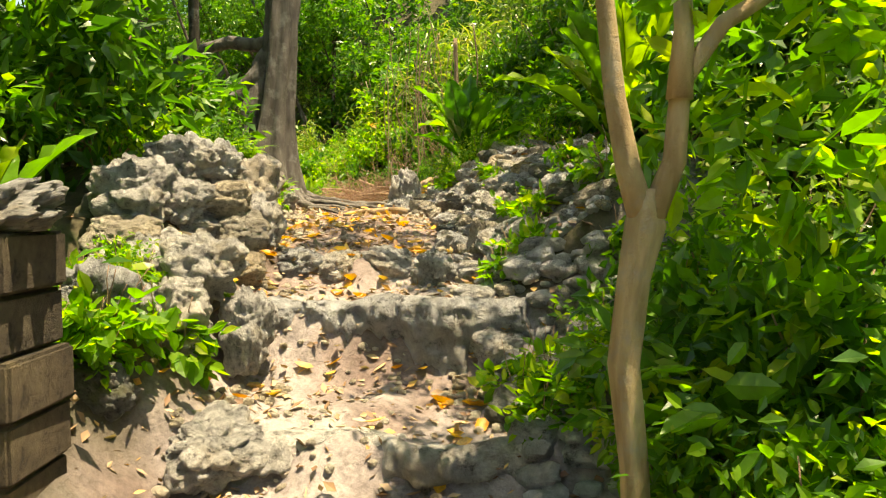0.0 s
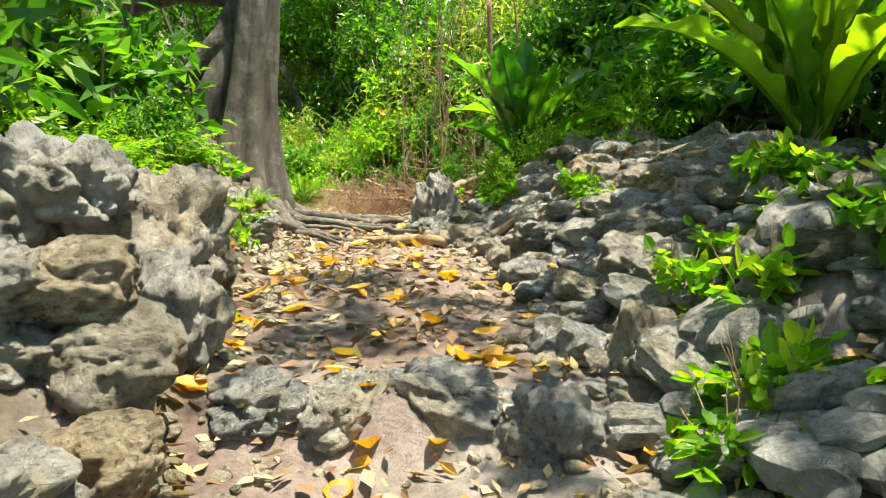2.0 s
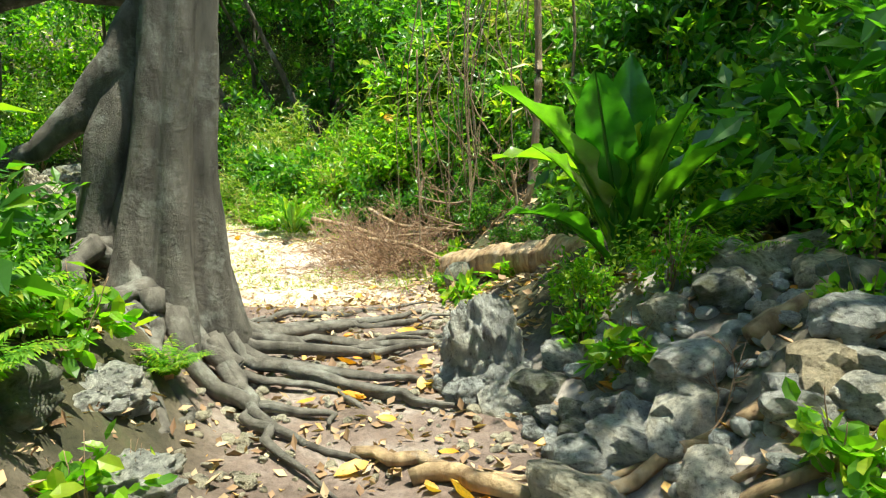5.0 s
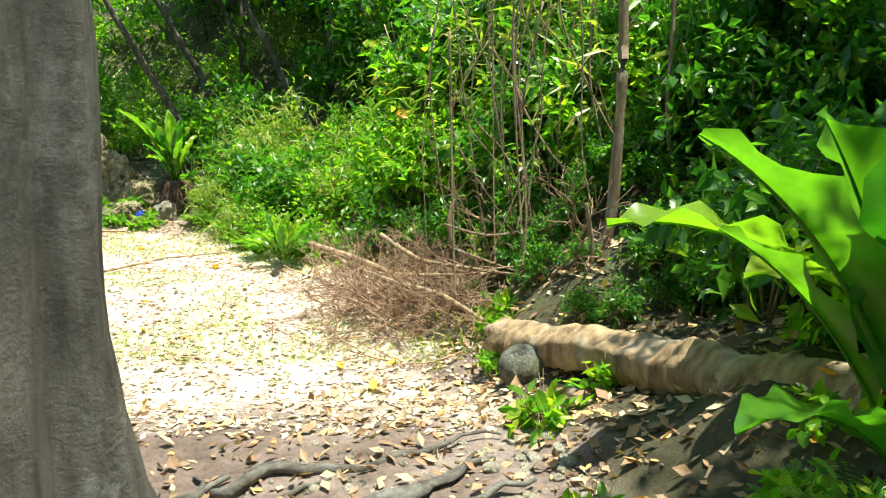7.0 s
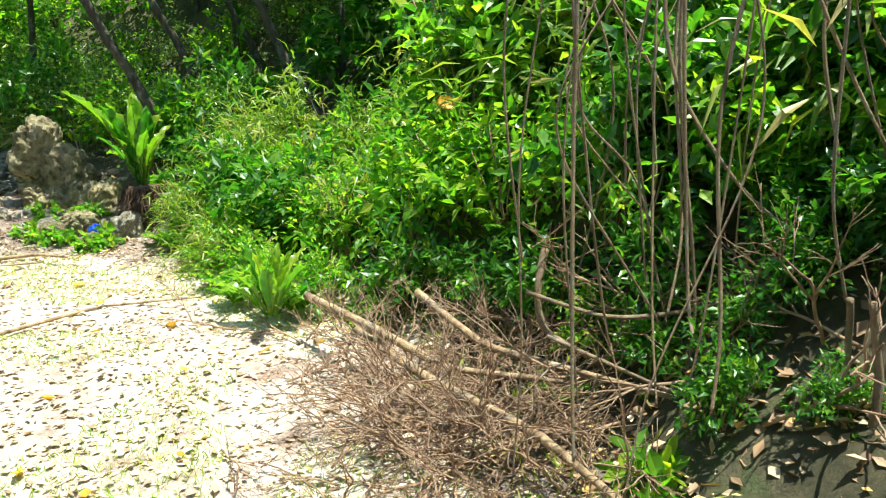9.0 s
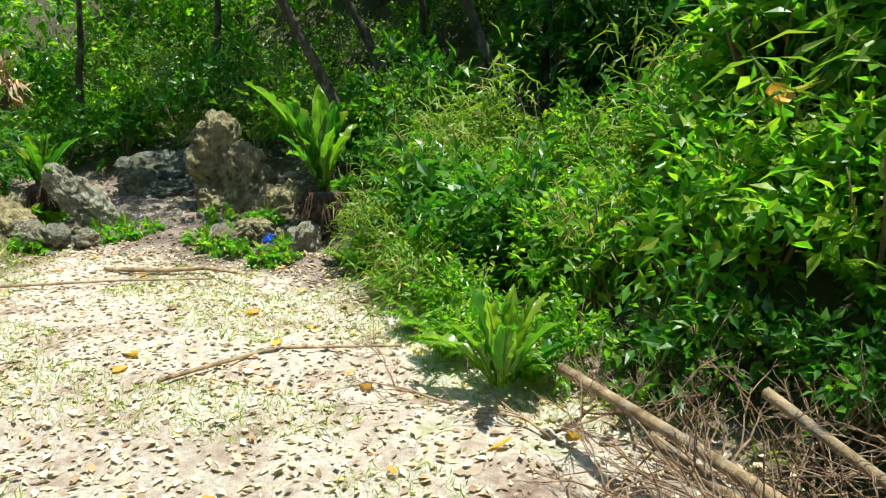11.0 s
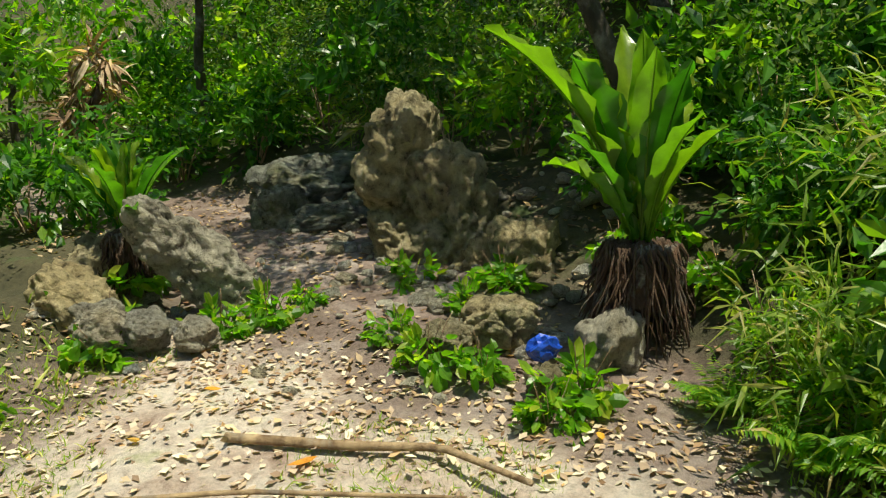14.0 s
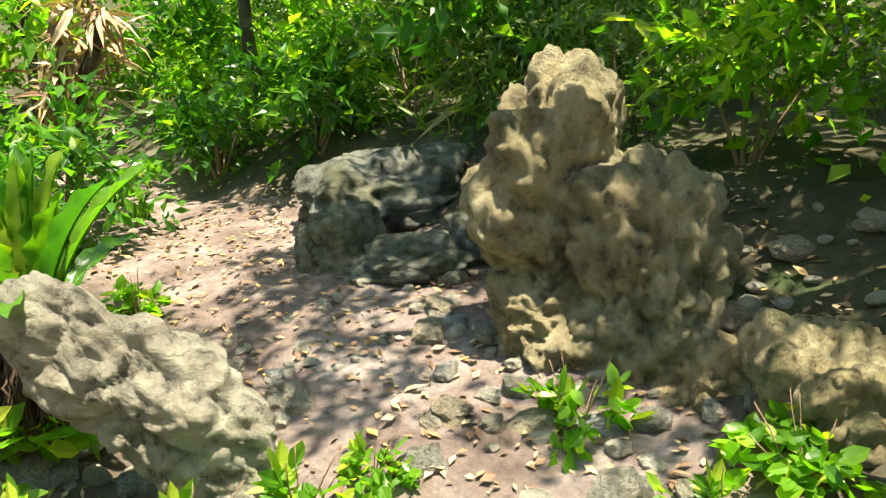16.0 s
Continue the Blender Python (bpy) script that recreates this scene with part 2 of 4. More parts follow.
def tube_data(points, radii, sides=8, rough=0.0, seed=0):
    """Vertices and faces of a tube along points, with one end cap each."""
    p = np.asarray(points, float)
    rr = np.interp(np.linspace(0, 1, len(p)), np.linspace(0, 1, len(radii)), radii)
    tan = np.gradient(p, axis=0)
    tan /= np.linalg.norm(tan, axis=1)[:, None] + 1e-9
    up = np.array([0.31, 0.9, 0.2]) if abs(tan[0][2]) > 0.8 else np.array([0, 0, 1.0])
    u = np.cross(tan, up)
    u /= np.linalg.norm(u, axis=1)[:, None] + 1e-9
    w = np.cross(tan, u)
    a = np.linspace(0, 2 * np.pi, sides, endpoint=False)
    k = np.arange(len(p))[:, None]
    wob = 1 + rough * vnoise(k * 0.3 + 0 * a[None], np.cos(a)[None] * 1.5 + 7 + seed + 0 * k, seed)
    ring = p[:, None] + (rr[:, None] * wob)[..., None] * (np.cos(a)[None, :, None] * u[:, None] + np.sin(a)[None, :, None] * w[:, None])
    v = ring.reshape(-1, 3)
    f = [(i * sides + j, i * sides + (j + 1) % sides, (i + 1) * sides + (j + 1) % sides, (i + 1) * sides + j) for i in range(len(p) - 1) for j in range(sides)]
    f += [tuple(range(sides))[::-1], tuple(range((len(p) - 1) * sides, len(p) * sides))]
    return v, f


def join(pieces):
    vs, fs, o = [], [], 0
    for v, f in pieces:
        vs.append(v)
        fs += [tuple(i + o for i in q) for q in f]
        o += len(v)
    return np.concatenate(vs), fs


def bend(a, b, sag=0.0, wob=0.0, n=12, seed=0):
    """Points of a crooked line from a to b."""
    rs = np.random.RandomState(seed)
    t = np.linspace(0, 1, n)[:, None]
    p = np.asarray(a, float) * (1 - t) + np.asarray(b, float) * t
    p[:, 2] += sag * np.sin(np.pi * t[:, 0])
    jit = np.cumsum(rs.uniform(-1, 1, (n, 3)), axis=0) * wob
    jit -= jit[0] * (1 - t) + jit[-1] * t
    return p + jit


def leaves_data(base, axis, normal, length, width, fold=0.25, droop=0.2, fine=False):
    """Vertices and faces of many folded leaves, as arrays."""
    axis = axis / (np.linalg.norm(axis, axis=1)[:, None] + 1e-9)
    side = np.cross(axis, normal)
    side /= np.linalg.norm(side, axis=1)[:, None] + 1e-9
    nor = np.cross(side, axis)
    L, W = length[:, None], width[:, None]
    b = base
    n = len(b)
    if not fine:
        tip = b + axis * L - nor * L * droop
        mid = b + axis * L * 0.5 - nor * W * fold
        lf = b + axis * L * 0.45 - side * W * 0.5
        rt = b + axis * L * 0.45 + side * W * 0.5
        v = np.stack([b, rt, tip, lf, mid], 1).reshape(-1, 3)
        o = np.arange(n)[:, None] * 5
        f = np.concatenate([o + np.array([[0, 1, 2, 4]]), o + np.array([[0, 4, 2, 3]])])
        return v, f.tolist()
    m1, m2 = b + axis * L * 0.3 - nor * W * fold, b + axis * L * 0.68 - nor * (W * fold + L * droop * 0.4)
    tip = b + axis * L - nor * L * droop
    r1, l1 = b + axis * L * 0.27 + side * W * 0.45, b + axis * L * 0.27 - side * W * 0.45
    r2, l2 = m2 + side * W * 0.42 + nor * W * fold, m2 - side * W * 0.42 + nor * W * fold
    v = np.stack([b, r1, m1, l1, r2, m2, l2, tip], 1).reshape(-1, 3)
    o = np.arange(n)[:, None] * 8
    q = np.concatenate([o + np.array([[2, 1, 4, 5]]), o + np.array([[3, 2, 5, 6]])]).tolist()
    t = np.concatenate([o + np.array([[0, 1, 2]]), o + np.array([[0, 2, 3]]), o + np.array([[5, 4, 7]]), o + np.array([[6, 5, 7]])]).tolist()
    return v, q + t


def spray(rs, n_branch, per, radius, leaf, aspect, fine=False, squash=1.0, centre=(0, 0, 0), floor=-0.2, droop=0.25):
    """Leaves along branches that leave a centre: a loose clump with gaps and an uneven outline."""
    base, axis = [], []
    for _ in range(n_branch):
        d = rs.normal(size=3)
        d /= np.linalg.norm(d)
        d[2] = abs(d[2]) if rs.rand() < 0.75 else d[2]
        reach = radius * rs.uniform(0.55, 1.15)
        t = np.sqrt(rs.uniform(0.12, 1.0, per))
        p = d[None] * (t * reach)[:, None] + rs.normal(size=(per, 3)) * radius * 0.09
        p[:, 2] -= 0.25 * radius * t * t * (1 - d[2])
        p[:, 2] *= squash
        a = d[None] * 0.8 + rs.normal(size=(per, 3)) * 0.75
        a[:, 2] -= 0.25
        base.append(p)
        axis.append(a)
    base, axis = np.concatenate(base) + np.array(centre), np.concatenate(axis)
    keep = base[:, 2] > floor
    base, axis = base[keep], axis[keep]
    nor = rs.normal(size=base.shape) * 0.55 + np.array([0, 0, 1.0])
    ln = leaf * rs.uniform(0.55, 1.3, len(base))
    return leaves_data(base, axis, nor, ln, ln * aspect * rs.uniform(0.8, 1.2, len(base)), 0.2, droop, fine)


# ---- ground: one sheet to the horizon ----
def stretch(a, b, step, far):
    core = np.arange(a, b + step / 2, step)
    g = np.cumsum(step * 1.35 ** np.arange(1, 30))
    g = g[g < far]
    return np.concatenate([(a - g)[::-1], core, b + g])


gx, gy = stretch(-10.0, 2.2, 0.05, 500), stretch(1.6, 20.5, 0.05, 500)
X, Y = np.meshgrid(gx, gy)
Z = height(X, Y)
nx, ny = len(gx), len(gy)
idx = np.arange(nx * ny).reshape(ny, nx)
quads = np.stack([idx[:-1, :-1], idx[:-1, 1:], idx[1:, 1:], idx[1:, :-1]], -1).reshape(-1, 4)
ground_mesh = mesh_of("ground", np.stack([X, Y, Z], -1).reshape(-1, 3), quads, M_GROUND)
D, S = outside(X, Y)
path_k = sstep((0.35 - D + 0.25 * vnoise(X * 2.3, Y * 2.3, 8)) / 0.4)
sand_k = sstep((Y - 10.4 + 0.4 * vnoise(X * 1.5, Y * 1.5, 9)) / 0.8) * sstep((17.15 - Y - 0.15 * (X + 6) + 0.5 * vnoise(X * 2, Y * 2, 10)) / 0.7) * sstep((0.15 - D + 0.3 * vnoise(X * 2.6, Y * 2.6, 11)) / 0.4)
stone_k = np.where((S > 0) & (D > 0.05), sstep((9.0 - Y) / 0.5), sstep((5.2 - Y) / 0.5)) * sstep((Y - 2.0) / 0.4) * np.where(S > 0, sstep((1.7 - D) / 0.5), sstep((0.5 - D) / 0.4)) * sstep(0.45 + 0.9 * vnoise(X * 3.3, Y * 3.3, 12))
soil = ground_mesh.color_attributes.new("soil", "FLOAT_COLOR", "POINT")
soil.data.foreach_set("color", np.stack([path_k, sand_k, stone_k, np.ones_like(X)], -1).reshape(-1))
tagged(new("ground", ground_mesh), "pinkish dirt path, bleached sandy clearing and dark forest slopes with an added enclosing hill", "ground", kind="structure")


# ---- rocks ----
def rock_mesh(seed, sub, mat, pits=1.0, block=0.0):
    """A weathered stone: blocky core, swollen knobs, clefts between them and small pits."""
    bm = bmesh.new()
    bmesh.ops.create_icosphere(bm, subdivisions=sub, radius=0.5)
    o = Vector((seed * 7.3, seed * 3.1, -seed * 5.7))
    for v in bm.verts:
        c = v.co.copy()
        if block:
            k = max(abs(c.x), abs(c.y), abs(c.z)) / 0.5
            c = c * (1 - block + block / (0.25 + 0.75 * k) * 0.85)
        p = c + o
        r = 1 + 0.34 * noise.noise(p * 1.8) + 0.2 * noise.noise(p * 3.9)
        if sub > 2:
            q = p + Vector((noise.noise(p * 3), noise.noise(p * 3 + o), noise.noise(p * 3 - o))) * 0.12
            knob = noise.voronoi(q * 3.0)[0]
            small = noise.voronoi(q * 7.5)[0]
            r += pits * (0.20 * (min(1.0, (knob[1] - knob[0]) * 2.2) ** 0.6 - 0.6) + 0.09 * (min(1.0, (small[1] - small[0]) * 2.4) ** 0.6 - 0.6))
            r += pits * (0.09 * noise.noise(p * 8) + 0.05 * noise.noise(p * 17) - 0.16 * max(0.0, noise.noise(p * 6.3 + o) - 0.32))
        v.co = c * max(r, 0.35)
    bm.normal_update()
    me = bpy.data.meshes.new("rock")
    bm.to_mesh(me)
    bm.free()
    me.materials.append(mat)
    me.polygons.foreach_set("use_smooth", [sub > 3] * len(me.polygons))
    return me


ROCKS = {k: [rock_mesh(i + s, 5, m, p, b) for i in range(4)] for k, m, s, p, b in (("grey", M_ROCK, 1, 1.3, 0.2), ("pale", M_ROCK_PALE, 11, 0.6, 0.5), ("tan", M_ROCK_TAN, 21, 1.0, 0.3), ("moss", M_ROCK_MOSS, 31, 1.0, 0.2))}
def big_rock(dims, seed, mat, lumps=1.0):
    """A large weathered rock at its true size: slumped block, knobs, clefts, hollows and pits."""
    bm = bmesh.new()
    bmesh.ops.create_icosphere(bm, subdivisions=6, radius=0.5)
    o = Vector((seed * 3.7, -seed * 2.3, seed * 1.9))
    for v in bm.verts:
        c = v.co.copy()
        k = max(abs(c.x), abs(c.y), abs(c.z)) / 0.5
        c = c * (0.45 + 0.5 / (0.25 + 0.75 * k))
        d = v.co.normalized()
        p = Vector((c.x * dims[0], c.y * dims[1], c.z * dims[2])) + o
        q = p + 0.05 * Vector((noise.noise(p * 7), noise.noise(p * 7 + o), noise.noise(p * 7 - o)))
        knob, small = noise.voronoi(q * 5.0)[0], noise.voronoi(q * 13.0)[0]
        h = 0.17 * noise.noise(p * 2.3) + 0.07 * noise.noise(p * 6)
        h += 0.05 * (min(1.0, (knob[1] - knob[0]) * 4.0) ** 0.5 - 0.8) + 0.03 * (min(1.0, (small[1] - small[0]) * 2.6) ** 0.5 - 0.7)
        h += 0.03 * noise.noise(p * 13) + 0.02 * noise.noise(p * 30) - 0.2 * max(0.0, noise.noise(p * 4.6 + o) - 0.3)
        v.co = p - o + d * h * lumps
    bm.normal_update()
    me = bpy.data.meshes.new("rock")
    bm.to_mesh(me)
    bm.free()
    me.materials.append(mat)
    me.polygons.foreach_set("use_smooth", [True] * len(me.polygons))
    return me


CHIPS = [rock_mesh(i + 81, 2, M_ROCK, 0, 0.6) for i in range(6)]
RUBBLE = {k: [rock_mesh(i + s, 3, m, 0.5, 0.75) for i in range(6)] for k, m, s in (("grey", M_ROCK, 51), ("pale", M_ROCK_PALE, 61), ("moss", M_ROCK_MOSS, 71))}
ROCK_LABEL = {"grey": "pitted grey limestone rock beside the dirt path", "pale": "pale weathered limestone block beside the path", "tan": "ochre limestone rock with hollows and cracks", "moss": "dark mossy limestone boulder in the shade"}
rnd = random.Random(4)


def rock(kind, x, y, z, w, h, d=None, name="rock", label="", group="", parent=None):
    ob = new(name, rnd.choice(ROCKS[kind]))
    ob.matrix_basis = pose(x, y, z, rnd.uniform(-14, 14), rnd.uniform(-14, 14), rnd.uniform(0, 360))
    ob.scale = (w, d or w * rnd.uniform(0.85, 1.1), h)
    if parent is not None:
        ob.parent = parent
        return ob
    return tagged(ob, label or ROCK_LABEL[kind], "rock", group)


# rock wall beside the steps
wall = tagged(new("dry_stone_wall"), "rough dry wall of pitted grey limestone beside steps", "stone wall")
for dims, x, y, z, rz, seed in (((0.8, 0.6, 0.42), -1.68, 4.85, 1.62, 12, 21), ((0.5, 0.45, 0.4), -1.95, 4.4, 1.5, 40, 22), ((0.42, 0.4, 0.6), -1.38, 3.5, 0.8, 20, 23)):
    part("stone", big_rock(dims, seed, M_ROCK), wall, pose(x, y, z, 0, 0, rz))
for kind, x, y, z, w, h in (("grey", -1.80, 4.15, 1.46, 0.5, 0.46), ("grey", -1.55, 4.35, 1.42, 0.38, 0.32), ("pale", -1.36, 4.45, 1.44, 0.32, 0.24),
                           ("pale", -1.28, 4.45, 1.24, 0.32, 0.29), ("grey", -1.55, 4.40, 1.24, 0.4, 0.22), ("pale", -1.78, 4.0, 1.24, 0.4, 0.26), ("pale", -1.20, 4.25, 1.03, 0.26, 0.22),
                           ("grey", -1.30, 3.80, 1.06, 0.42, 0.40), ("grey", -1.05, 3.78, 0.74, 0.30, 0.45), ("grey", -1.30, 4.9, 1.25, 0.36, 0.5),
                           ("grey", -1.45, 5.2, 1.45, 0.55, 0.62), ("grey", -1.62, 3.9, 1.0, 0.6, 0.5), ("moss", -1.85, 4.5, 1.15, 0.8, 0.8), ("moss", -1.6, 5.5, 1.35, 0.6, 0.5),
                           ("grey", -1.62, 3.3, 0.95, 0.45, 0.4), ("grey", -1.0, 3.05, 0.34, 0.42, 0.3)):
    rock(kind, x, y, z, w, h, name="stone", parent=wall)

# stones that edge the steps
for kind, x, y, z, w, h in (("grey", -0.97, 4.72, 1.0, 0.34, 0.26), ("grey", -0.68, 4.78, 0.96, 0.4, 0.3), ("grey", -0.36, 4.82, 0.97, 0.42, 0.3), ("grey", -0.06, 4.66, 0.97, 0.3, 0.3)):
    rock(kind, x, y, z, w, h, 0.26, "step_stone", "grey limestone stone edging a worn step", "step stones")
def ledge_mesh(x0, x1, y, z0, z1, deep, seed):
    """A pitted stone ledge: worn top, ragged lip and a face with upright hollows."""
    nu, nv = int((x1 - x0) / 0.018), 34
    u = np.linspace(x0, x1, nu)
    prof = np.array([(deep, z1 - 0.06), (deep * 0.5, z1 + 0.0), (0.06, z1 + 0.015), (0.0, z1 - 0.02), (-0.02, z1 - 0.12), (0.05, (z0 + z1) / 2 - 0.03), (0.03, z0), (-0.06, z0 - 0.1)])
    k = np.linspace(0, 1, nv)
    py, pz = np.interp(k, np.linspace(0, 1, 8), prof[:, 0]), np.interp(k, np.linspace(0, 1, 8), prof[:, 1])
    U, K = np.meshgrid(u, k, indexing="ij")
    PY, PZ = np.broadcast_to(py, U.shape), np.broadcast_to(pz, U.shape)
    face = sstep((K - 0.2) / 0.2)
    curve = 0.10 * vnoise(U * 2.2, U * 0 + seed, seed)
    dy = face * (0.05 * vnoise(U * 11, PZ * 5, seed + 1) + 0.035 * vnoise(U * 26, PZ * 9, seed + 2) + 0.02 * vnoise(U * 50, PZ * 40, seed + 3))
    dz = (1 - face) * (0.02 * vnoise(U * 6, PY * 6, seed + 4) + 0.015 * vnoise(U * 22, PY * 22, seed + 5)) + 0.03 * vnoise(U * 3.1, U * 0, seed + 6)
    v = np.stack([U, y + PY + curve + dy, PZ + dz], -1).reshape(-1, 3)
    ix = np.arange(nu * nv).reshape(nu, nv)
    f = np.stack([ix[:-1, :-1], ix[:-1, 1:], ix[1:, 1:], ix[1:, :-1]], -1).reshape(-1, 4)
    return mesh_of("step_ledge", v, f, M_ROCK)


for x0, x1, y, z0, z1, deep, seed in ((-1.0, 0.45, 3.98, 0.42, 0.86, 0.4, 3), (-1.15, 0.5, 2.98, 0.16, 0.38, 0.35, 9)):
    tagged(new("step_ledge", ledge_mesh(x0, x1, y, z0, z1, deep, seed)), "worn pitted limestone ledge forming a step", "stone step", "step ledges")

# bank of loose stone
for kind, x, y, z, w, h in (("pale", 0.27, 4.88, 1.14, 0.22, 0.42), ("grey", 0.42, 5.3, 1.36, 0.36, 0.30), ("pale", 0.60, 5.05, 1.25, 0.3, 0.18), ("pale", 0.58, 4.85, 1.12, 0.42, 0.2), ("grey", 0.55, 4.55, 0.98, 0.46, 0.26),
                           ("tan", 0.92, 4.5, 1.0, 0.4, 0.36), ("grey", 1.14, 4.45, 0.98, 0.22, 0.2), ("moss", 0.55, 5.55, 1.42, 0.4, 0.3), ("tan", 0.75, 6.15, 1.68, 0.32, 0.24), ("grey", 0.1, 6.35, 1.44, 0.26, 0.16)):
    rock(kind, x, y, z, w, h, group="bank stones")
def rubble_data(spots, mats):
    """Joined small stones for a stretch that is too thick to pick apart."""
    vs, fs, o = [], [], 0
    for x, y, s in spots:
        me = rnd.choice(mats)
        v = np.empty(len(me.vertices) * 3)
        me.vertices.foreach_get("co", v)
        m = np.array(pose(x, y, gz(x, y) + s * 0.12, rnd.uniform(-25, 25), rnd.uniform(-25, 25), rnd.uniform(0, 360)))
        v = v.reshape(-1, 3) * np.array([s * rnd.uniform(1, 1.5), s, s * rnd.uniform(0.55, 0.85)])
        vs.append(v @ m[:3, :3].T + m[:3, 3])
        fs += [tuple(i + o for i in p.vertices) for p in me.polygons]
        o += len(v)
    return np.concatenate(vs), fs


def loose_stone(x, y, s, kinds, label, group):
    ob = new("loose_stone", rnd.choice(RUBBLE[rnd.choice(kinds)]))
    ob.matrix_basis = pose(x, y, gz(x, y) + s * 0.12, rnd.uniform(-25, 25), rnd.uniform(-25, 25), rnd.uniform(0, 360))
    ob.scale = (s * rnd.uniform(1, 1.5), s, s * rnd.uniform(0.55, 0.85))
    tagged(ob, label, "stone", group)


rest = []
singles = 0
for i in range(1500):
    x, y = rnd.uniform(-0.5, 1.7), rnd.uniform(3.0, 8.4)
    d_ = float(outside(np.array([x]), np.array([y]))[0][0])
    if d_ < 0.0:
        continue
    s = 0.06 + 0.2 * rnd.random() ** 2.2
    if s > 0.085 and singles < 280:
        singles += 1
        loose_stone(x, y, s * 1.15, ("grey", "grey", "grey", "pale", "moss"), "angular pale grey limestone piece on the rubble bank", "loose stones")
    else:
        rest.append((x, y, min(s, 0.10)))
for i in range(260):
    x, y = rnd.uniform(0.35, 1.8), rnd.uniform(2.7, 4.9)
    rest.append((x, y, rnd.uniform(0.07, 0.19)))
tagged(new("rubble", mesh_of("rubble", *rubble_data(rest, CHIPS), M_ROCK, False)), "small grey limestone rubble covering the bank", "stones", kind="stuff")

# rocks at the far end of the clearing
pillar = tagged(new("rock_pillar"), "tall ochre limestone pillar with hollows and clefts", "rock")
for dims, x, y, z, rz, seed in (((0.52, 0.5, 1.5), -6.90, 18.88, 2.24, 8, 3), ((0.6, 0.5, 0.6), -6.85, 18.8, 1.85, 50, 8), ((0.58, 0.52, 1.3), -6.50, 18.8, 2.0, -12, 5), ((0.3, 0.3, 0.35), -6.2, 18.62, 1.78, 30, 6)):
    part("rock_mass", big_rock(dims, seed, M_ROCK_TAN), pillar, pose(x, y, z, 0, 0, rz))
for kind, x, y, z, w, h in (("tan", -8.3, 17.4, 1.9, 0.45, 0.5), ("moss", -8.5, 20.0, 2.15, 1.1, 0.62), ("moss", -7.85, 19.3, 1.93, 0.65, 0.34),
                           ("tan", -5.85, 18.5, 1.92, 0.42, 0.55), ("moss", -7.5, 19.7, 2.05, 0.6, 0.45), ("tan", -5.35, 17.1, 1.62, 0.22, 0.26)):
    rock(kind, x, y, z, w, h, group="far rocks")
def slab(a, b, wide, thick, seed, mat, roll, label):
    """A long stone lying from a down to b."""
    a, b = Vector(a), Vector(b)
    ob = new("crag", big_rock(((b - a).length, wide, thick), seed, mat, 0.55))
    ob.matrix_basis = Matrix.Translation((a + b) / 2) @ (b - a).to_track_quat("X", "Z").to_matrix().to_4x4() @ pose(0, 0, 0, roll)
    return tagged(ob, label, "rock", "crags")


slab((-7.88, 17.18, 2.44), (-7.44, 17.72, 1.55), 0.24, 0.40, 11, M_ROCK_PALE, 0, "long leaning limestone slab with a pale rough top")
slab((-8.3, 17.0, 2.0), (-7.95, 17.0, 1.6), 0.36, 0.42, 12, M_ROCK_TAN, 10, "ochre limestone rock with hollows and cracks")
slab((-5.98, 17.52, 1.74), (-5.52, 17.62, 1.84), 0.34, 0.24, 13, M_ROCK_TAN, 8, "pale ochre limestone block beside the root ball")
slab((-8.5, 19.2, 1.95), (-8.05, 19.25, 2.05), 0.5, 0.5, 14, M_ROCK_MOSS, 0, "dark mossy limestone boulder in the shade")
for kind, x, y, z, w, h in (("pale", -7.55, 16.95, 1.72, 0.22, 0.18), ("pale", -7.75, 16.85, 1.74, 0.26, 0.2), ("pale", -7.3, 17.05, 1.7, 0.2, 0.16), ("pale", -7.95, 16.95, 1.75, 0.24, 0.2), ("tan", -5.95, 17.35, 1.72, 0.22, 0.16), ("pale", -5.15, 17.5, 1.72, 0.3, 0.3)):
    rock(kind, x, y, z, w * 1.2, h * 1.3, name="crag", group="crags")
rest = []
singles = 0
for i in range(420):
    x, y = rnd.uniform(-8.3, -5.1), rnd.uniform(16.75, 19.3)
    d_ = float(outside(np.array([x]), np.array([y]))[0][0])
    if d_ < -0.5 and rnd.random() < 0.8:
        continue
    s = rnd.uniform(0.03, 0.15)
    if s > 0.08 and singles < 100:
        singles += 1
        loose_stone(x, y, s, ("grey", "pale", "pale"), "small angular limestone piece beside the far path", "far loose stones")
    else:
        rest.append((x, y, min(s, 0.08)))
tagged(new("rubble", mesh_of("rubble", *rubble_data(rest, CHIPS), M_ROCK_PALE, False)), "small pale limestone rubble beside the far path", "stones", kind="stuff")
for kind, x, y, z, w, h in (("grey", -1.75, 6.1, 1.5, 0.5, 0.4), ("grey", -1.85, 6.6, 1.55, 0.4, 0.3), ("moss", -2.1, 7.1, 1.7, 0.5, 0.35), ("grey", -1.62, 7.2, 1.45, 0.3, 0.2), ("moss", -2.5, 6.4, 1.75, 0.6, 0.4), ("grey", -1.9, 7.6, 1.6, 0.35, 0.25)):
    rock(kind, x, y, z, w, h, group="bank rocks")

grit = []
for i in range(2200):
    x, y = rnd.uniform(-1.8, 0.3), rnd.uniform(2.6, 10.2)
    d_ = float(outside(np.array([x]), np.array([y]))[0][0])
    if d_ < 0.15 and (d_ > -0.25 or rnd.random() < 0.5):
        grit.append((x, y, rnd.uniform(0.015, 0.05) * (1.4 if d_ > -0.2 else 1.0)))
